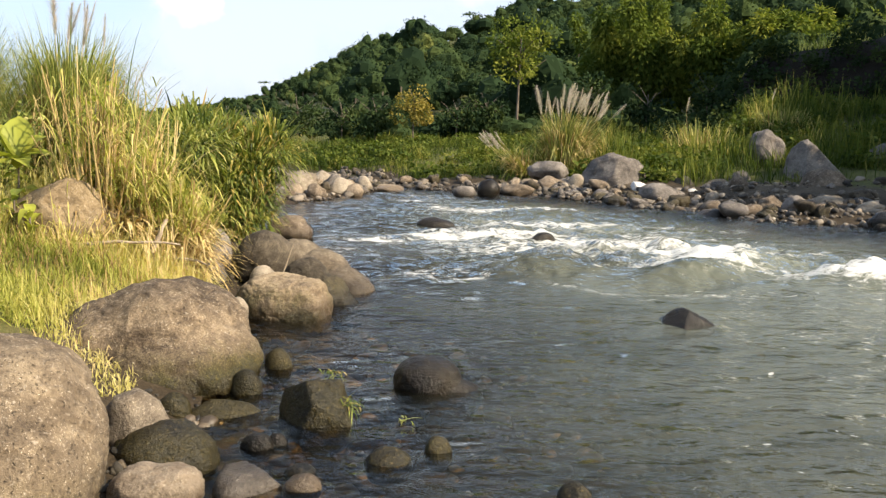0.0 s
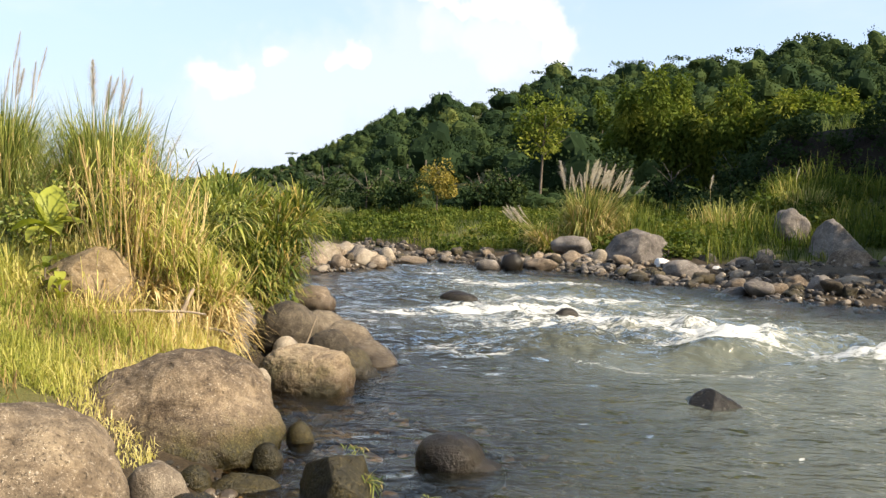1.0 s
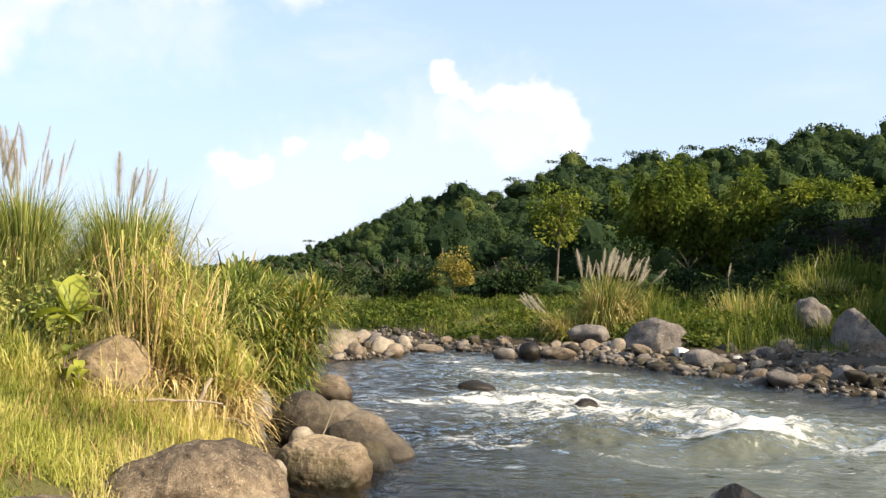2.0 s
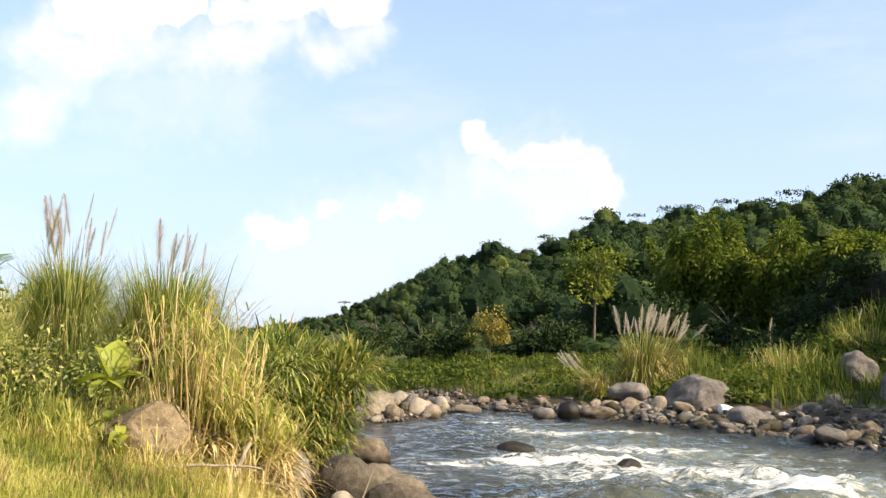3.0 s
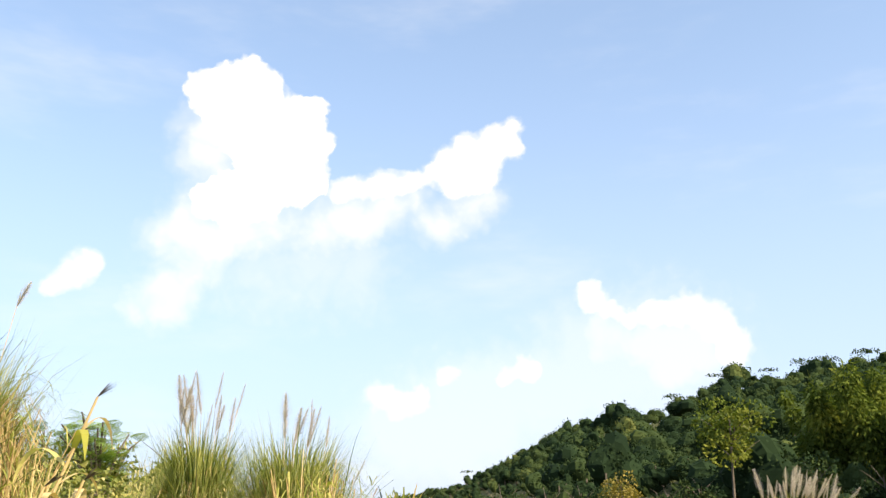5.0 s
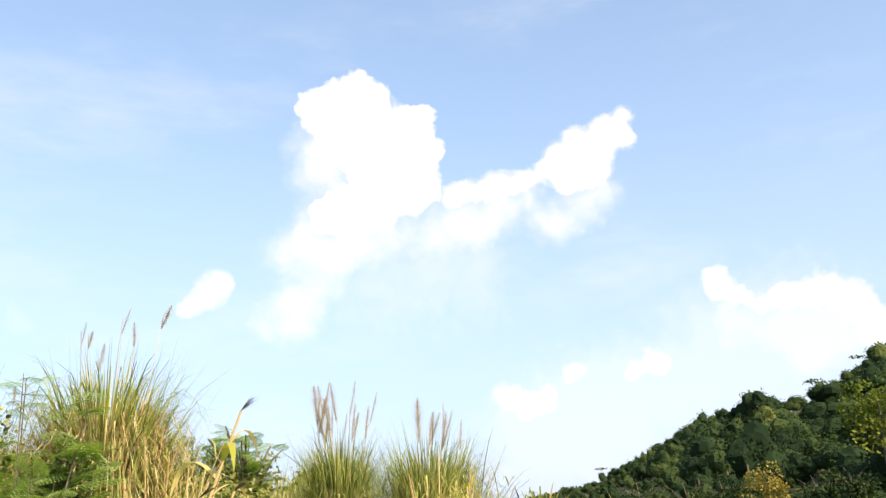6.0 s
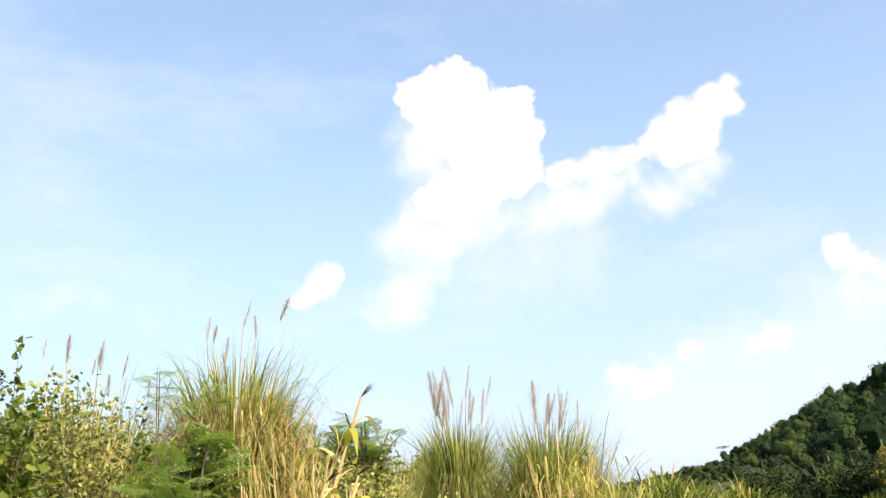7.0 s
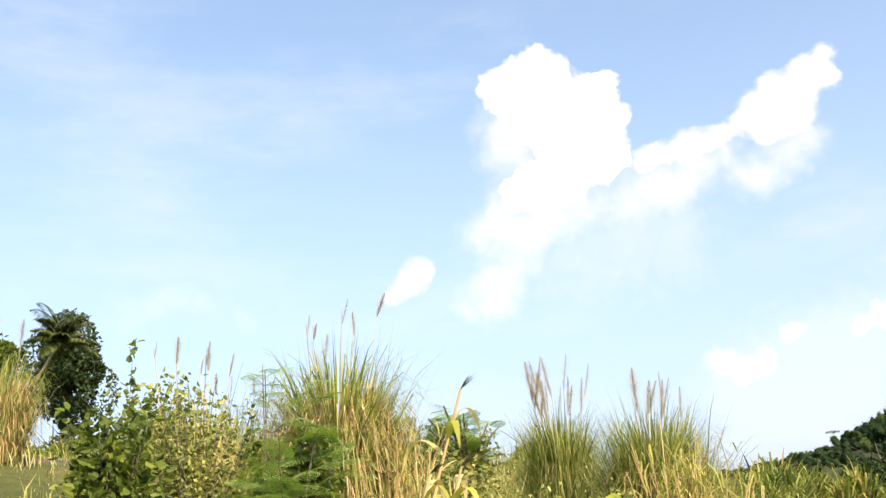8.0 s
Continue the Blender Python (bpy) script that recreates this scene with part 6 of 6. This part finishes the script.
def weeds():
    """Low leafy weeds that break up the grass of the opposite bank."""
    rng = np.random.default_rng(9)
    protos = [crown_proto(110, 6, (1, 1, 0.8), 0.24, 540 + k) for k in range(5)]
    x, y = rng.uniform(-14, 20, 1600), rng.uniform(23, 44, 1600)
    ok = (y - shore_right(x) > np.interp(x, [2, 6], [3.6, 6.0])) & (np.hypot(x, y) < np.where(np.degrees(np.arctan2(x, y)) > 16.5, 36.3, 46)) & (fbm(flat3(x * 0.4, y * 0.4), 2) > -0.25)
    x, y = x[ok], y[ok]
    z, _ = ground(x, y)
    packs = [put(protos[k % 5], x[k], y[k], z[k] + 0.15, (s, s * 0.8), rng.uniform(0, 6.28), float(np.clip(rng.normal(0.2, 0.15), 0, 0.6))) for k, s in enumerate(rng.uniform(0.25, 0.85, len(x)))]
    tagged(new("weeds", crowns("weeds", packs, MEADOW)), "low leafy green weeds on the opposite bank", "weeds", kind="stuff")


weeds()


def cliff_scrub():
    """Dark bushes that hang over and stand against the cut earth bank."""
    rng = np.random.default_rng(12)
    protos = [crown_proto(300, 8, (1, 1, 0.9), 0.17, 560 + k) for k in range(4)]
    packs = []
    for k in range(85):
        az = radians(rng.uniform(14.5, 34) if k > 16 else rng.uniform(14.5, 18.5))
        r = rng.uniform(36.0, 38.4)
        x, y = r * math.sin(az), r * math.cos(az)
        s = rng.uniform(0.45, 1.1)
        packs.append(put(protos[k % 4], x, y, gz(x, y) + s * 0.4, (s, s * 0.9), rng.uniform(0, 6.28), float(np.clip(rng.normal(0.15, 0.15), 0, 0.6))))
    tagged(new("cliff_scrub", crowns("cliff_scrub", packs, FOREST)), "dark green scrub against the cut earth bank", "scrub", kind="stuff")


cliff_scrub()


def tree(name, x, y, height, crown, n, leaf, label, mat, seed, trunk=0.14, barkm=None, lobes=10, category="tree", lift=0.72, group=""):
    """A tapered trunk, limbs and an uneven crown of leaf clumps."""
    z = gz(x, y)
    ob = base(name, x, y, z - 0.1, label, category, group)
    rng = np.random.default_rng(seed)
    m = 7
    a = np.arange(m) * 2.4
    hub = np.array([0.02 * height, 0, height * 0.5])
    packs = [stems(np.zeros((1, 3)), np.array([[0.03, 0, 1.0]]), height * 0.85, trunk, trunk * 0.35, 0, 6, 7)]
    packs.append(stems(np.tile(hub, (m, 1)) + np.stack([0 * a, 0 * a, np.linspace(0, height * 0.25, m)], 1), np.stack([np.cos(a), np.sin(a), np.full(m, 0.9)], 1), crown[0] * 0.9, trunk * 0.4, trunk * 0.12, 0.1, 4, 5))
    v, f, t = join(*packs)
    part("trunk", raw_mesh("trunk", v, f, barkm or BARK, t), ob)
    v, f, t, way = crown_proto(n, lobes, crown, leaf, seed, 0.85, -1.0)
    v = v + (0.02 * height, 0, height * lift)
    part("crown", raw_mesh("crown", v, f, mat, np.clip(t + rng.normal(0, 0.02), 0, 1), normals=way), ob)


tree("tree", 3.9, 47, 6.6, (2.0, 2.0, 1.7), 1500, 0.2, "slender light green tree at the foot of the hill", HILL_BAMBOO, 601, 0.09, BARK, 14)
tree("yellow_tree", -1.4, 40, 2.7, (1.05, 1.0, 1.1), 800, 0.13, "small yellow-leaved tree on the opposite bank", GOLD_LEAF, 602, 0.05, None, 9)
for k, (x, y, h, w) in enumerate([(-3.2, 41, 2.3, 1.2), (0.6, 41, 2.2, 1.1), (2.0, 42, 2.4, 1.2), (-5.0, 43, 2.2, 1.4), (6.6, 40, 3.0, 1.3), (9.0, 39, 2.8, 1.3), (-7.5, 45, 2.4, 1.6), (11.5, 38.5, 3.2, 1.4)]):
    tree("shrub", x, y, h, (w, w, h * 0.42), 800, 0.18, "green shrub at the foot of the forested hill", FOREST, 610 + k, 0.05, None, 9, "shrub", 0.55, "shrubs at the foot of the hill")


# Unseen trees, added beyond the right edge to cast shade on the bank.
for k, (x, y, h) in enumerate([(21.5, 24.5, 8.5), (25.0, 27.5, 9.5), (24.5, 31.5, 9.5), (28.0, 23.0, 9.5), (20.5, 20.5, 8.0), (27.5, 30.5, 10.5), (18.5, 15.5, 9.0), (21.5, 18.0, 9.0), (23.5, 21.5, 9.0)]):
    tree("tree", x, y, h, (3.8, 3.8, 3.4), 4600, 0.42, "tall dark green tree added out of view to shade the bank", FOREST, 630 + k, 0.2, None, 12, "tree", 0.62, "trees on the shaded slope")


def bamboo_clump(x, y, height, wide, label, seed, n=11000):
    """Tall bamboo: arching culms whose tops hang in heavy leaf tufts."""
    z = gz(x, y)
    ob = base("bamboo_clump", x, y, z, label, "bamboo", "bamboo clumps")
    rng = np.random.default_rng(seed)
    m = 14
    a = np.arange(m) * 2.4 + rng.uniform(-0.4, 0.4, m)
    k = rng.uniform(0.05, 0.6, m) * wide / height * 1.6
    d = unit(np.stack([np.cos(a) * k, np.sin(a) * k, np.ones(m)], 1))
    ln = height * rng.uniform(0.5, 1.08, m)
    v, f, t = stems(np.stack([np.cos(a), np.sin(a), 0 * a], 1) * wide * 0.2, d, ln, 0.035, 0.012, 0.28, 6, 5)
    each("culm", (v, f, t), 35, 30, HILL_BAMBOO, ob, "dull green bamboo culm")
    packs = []
    for i in range(m):
        big = rng.uniform(0.7, 1.3)
        for s in (0.4, 0.55, 0.68, 0.8, 0.9, 1.0):
            c = d[i] * ln[i] * s - np.array([0, 0, 1.0]) * ln[i] * 0.16 * s ** 3 + np.array([d[i][0], d[i][1], 0]) * wide * 0.35 * s ** 2 + rng.normal(0, 0.12, 3)
            q = int(n / (m * 6) * big)
            pts, out = ball_points(q, np.array([0.17, 0.17, 0.2]) * wide * big * (0.55 + 0.85 * math.sin(math.pi * min(s, 0.9))), 0.2)
            v, f, t = leaves(pts + c, out, 0.36 * rng.uniform(0.7, 1.3, q), 0.15, np.clip(rng.normal(0.45, 0.28), 0, 1), 0.9)
            way = np.repeat(unit(out + rng.normal(0, 0.25, out.shape) + np.array([0, 0, 0.35])), 4, 0)
            g = v[f]
            flip = (np.cross(g[:, 1] - g[:, 0], g[:, 2] - g[:, 0]) * way[f[:, 0]]).sum(1) < 0
            f[flip] = f[flip][:, ::-1]
            packs.append((v, f, t, way))
    tagged(part("leaf_mass", crowns("leaves", packs, HILL_BAMBOO), ob), kind="stuff")


bamboo_clump(12.6, 52.5, 9.0, 4.2, "tall yellow-green bamboo clump on the hillside", 701)
bamboo_clump(10.4, 54.0, 8.0, 3.6, "yellow-green bamboo clump on the hillside", 702)
for k, (x, y, top, wide, label) in enumerate([
        (13.9, 55.3, 9.5, 3.6, "tall sunlit bamboo clump with drooping tops"),
        (16.2, 49.4, 9.1, 3.8, "feathery yellow-green bamboo clump behind the terrace"),
        (17.7, 46.8, 8.4, 3.2, "rounded bamboo clump behind the terrace"),
        (21.1, 51.9, 9.6, 3.6, "sunlit bamboo clump above the terrace"),
        (19.0, 41.9, 6.9, 3.0, "low bright bamboo clump on the terrace"),
        (24.0, 46.1, 8.5, 3.6, "bamboo clump on the upper slope")]):
    bamboo_clump(x, y, (top - gz(x, y)) * 0.97, wide, label, 703 + k, 7000)


def palm(x, y, height, label, seed):
    """A leaning coconut palm: curved trunk and a head of long drooping fronds."""
    z = gz(x, y)
    ob = base("palm_tree", x, y, z, label, "palm tree")
    rng = np.random.default_rng(seed)
    way = np.array([[0.62, 0.35, 1.0]])
    v, f, t = stems(np.zeros((1, 3)), way, height, 0.085, 0.055, -0.12, 8, 8)
    part("trunk", raw_mesh("trunk", v, f, PALE_BARK, t), ob, "pale slanting trunk")
    top = v[-8:].mean(0)
    for k in range(26):
        a, up = k * 2.4 + rng.uniform(-0.4, 0.4), 2.6 - 3.2 * (k / 26) + rng.uniform(-0.3, 0.3)
        d = unit(np.array([math.cos(a), math.sin(a), up]))
        ln = rng.uniform(1.3, 2.1)
        u = np.linspace(0.12, 1, 24)
        path = [np.zeros(3)]
        for q in u:
            path.append(path[-1] + unit(d + np.array([0, 0, -1.0]) * q * q * 0.9) * ln / 24)
        at = np.array(path[1:])
        side = unit(np.cross(d, [0, 0, 1.0]))
        packs = [stems(np.zeros((1, 3)), d[None], ln, 0.03, 0.008, 0.41, 8, 4, 0.4)]
        for e in (-1, 1):
            packs.append(blades(at, np.tile(side * e + d * 0.5 + np.array([0, 0, -0.25]), (24, 1)), 0.55 * np.sin(np.pi * (0.15 + 0.8 * u)) + 0.1, 0.1, 0.8, 2))
        v, f, t = join(*packs)
        fr = part("frond", raw_mesh("frond", v, f, PALM_LEAF, t), ob)
        fr.location = top


palm(-40.5, 19.9, 7.9, "leaning coconut palm in front of a dark tree", 801)
tree("tree", -41.2, 25.1, 10.0, (2.2, 2.2, 2.9), 7500, 0.2, "dense dark green rounded tree behind the palm", DARK_LEAF, 802, 0.2, None, 18, lift=0.58)
tree("tree", -44.6, 23.2, 8.6, (2.1, 2.1, 2.0), 2600, 0.22, "tall green tree beyond the bank", HILL_BAMBOO, 803, 0.2, None, 12, lift=0.74)
for k, (x, y, h, w) in enumerate([(-36, 21.5, 2.4, 1.8), (-40.6, 25.2, 3.8, 2.3), (-39.6, 23.6, 3.2, 2.0), (-40, 19.5, 2.2, 1.8), (-35.5, 24.5, 2.6, 1.8), (-30, 24, 2.2, 2.0), (-27, 27, 2.0, 2.0), (-24, 20, 1.6, 1.6), (-33, 17, 2.4, 2.2), (-20, 27, 1.8, 1.8), (-15, 26, 1.6, 1.6)]):
    tree("shrub", x, y, h, (w, w, h * 0.45), 900, 0.2, "olive scrub bush on the far side of the bank", HILL_BAMBOO, 820 + k, 0.06, None, 9, "shrub", 0.5, "scrub on the far bank")
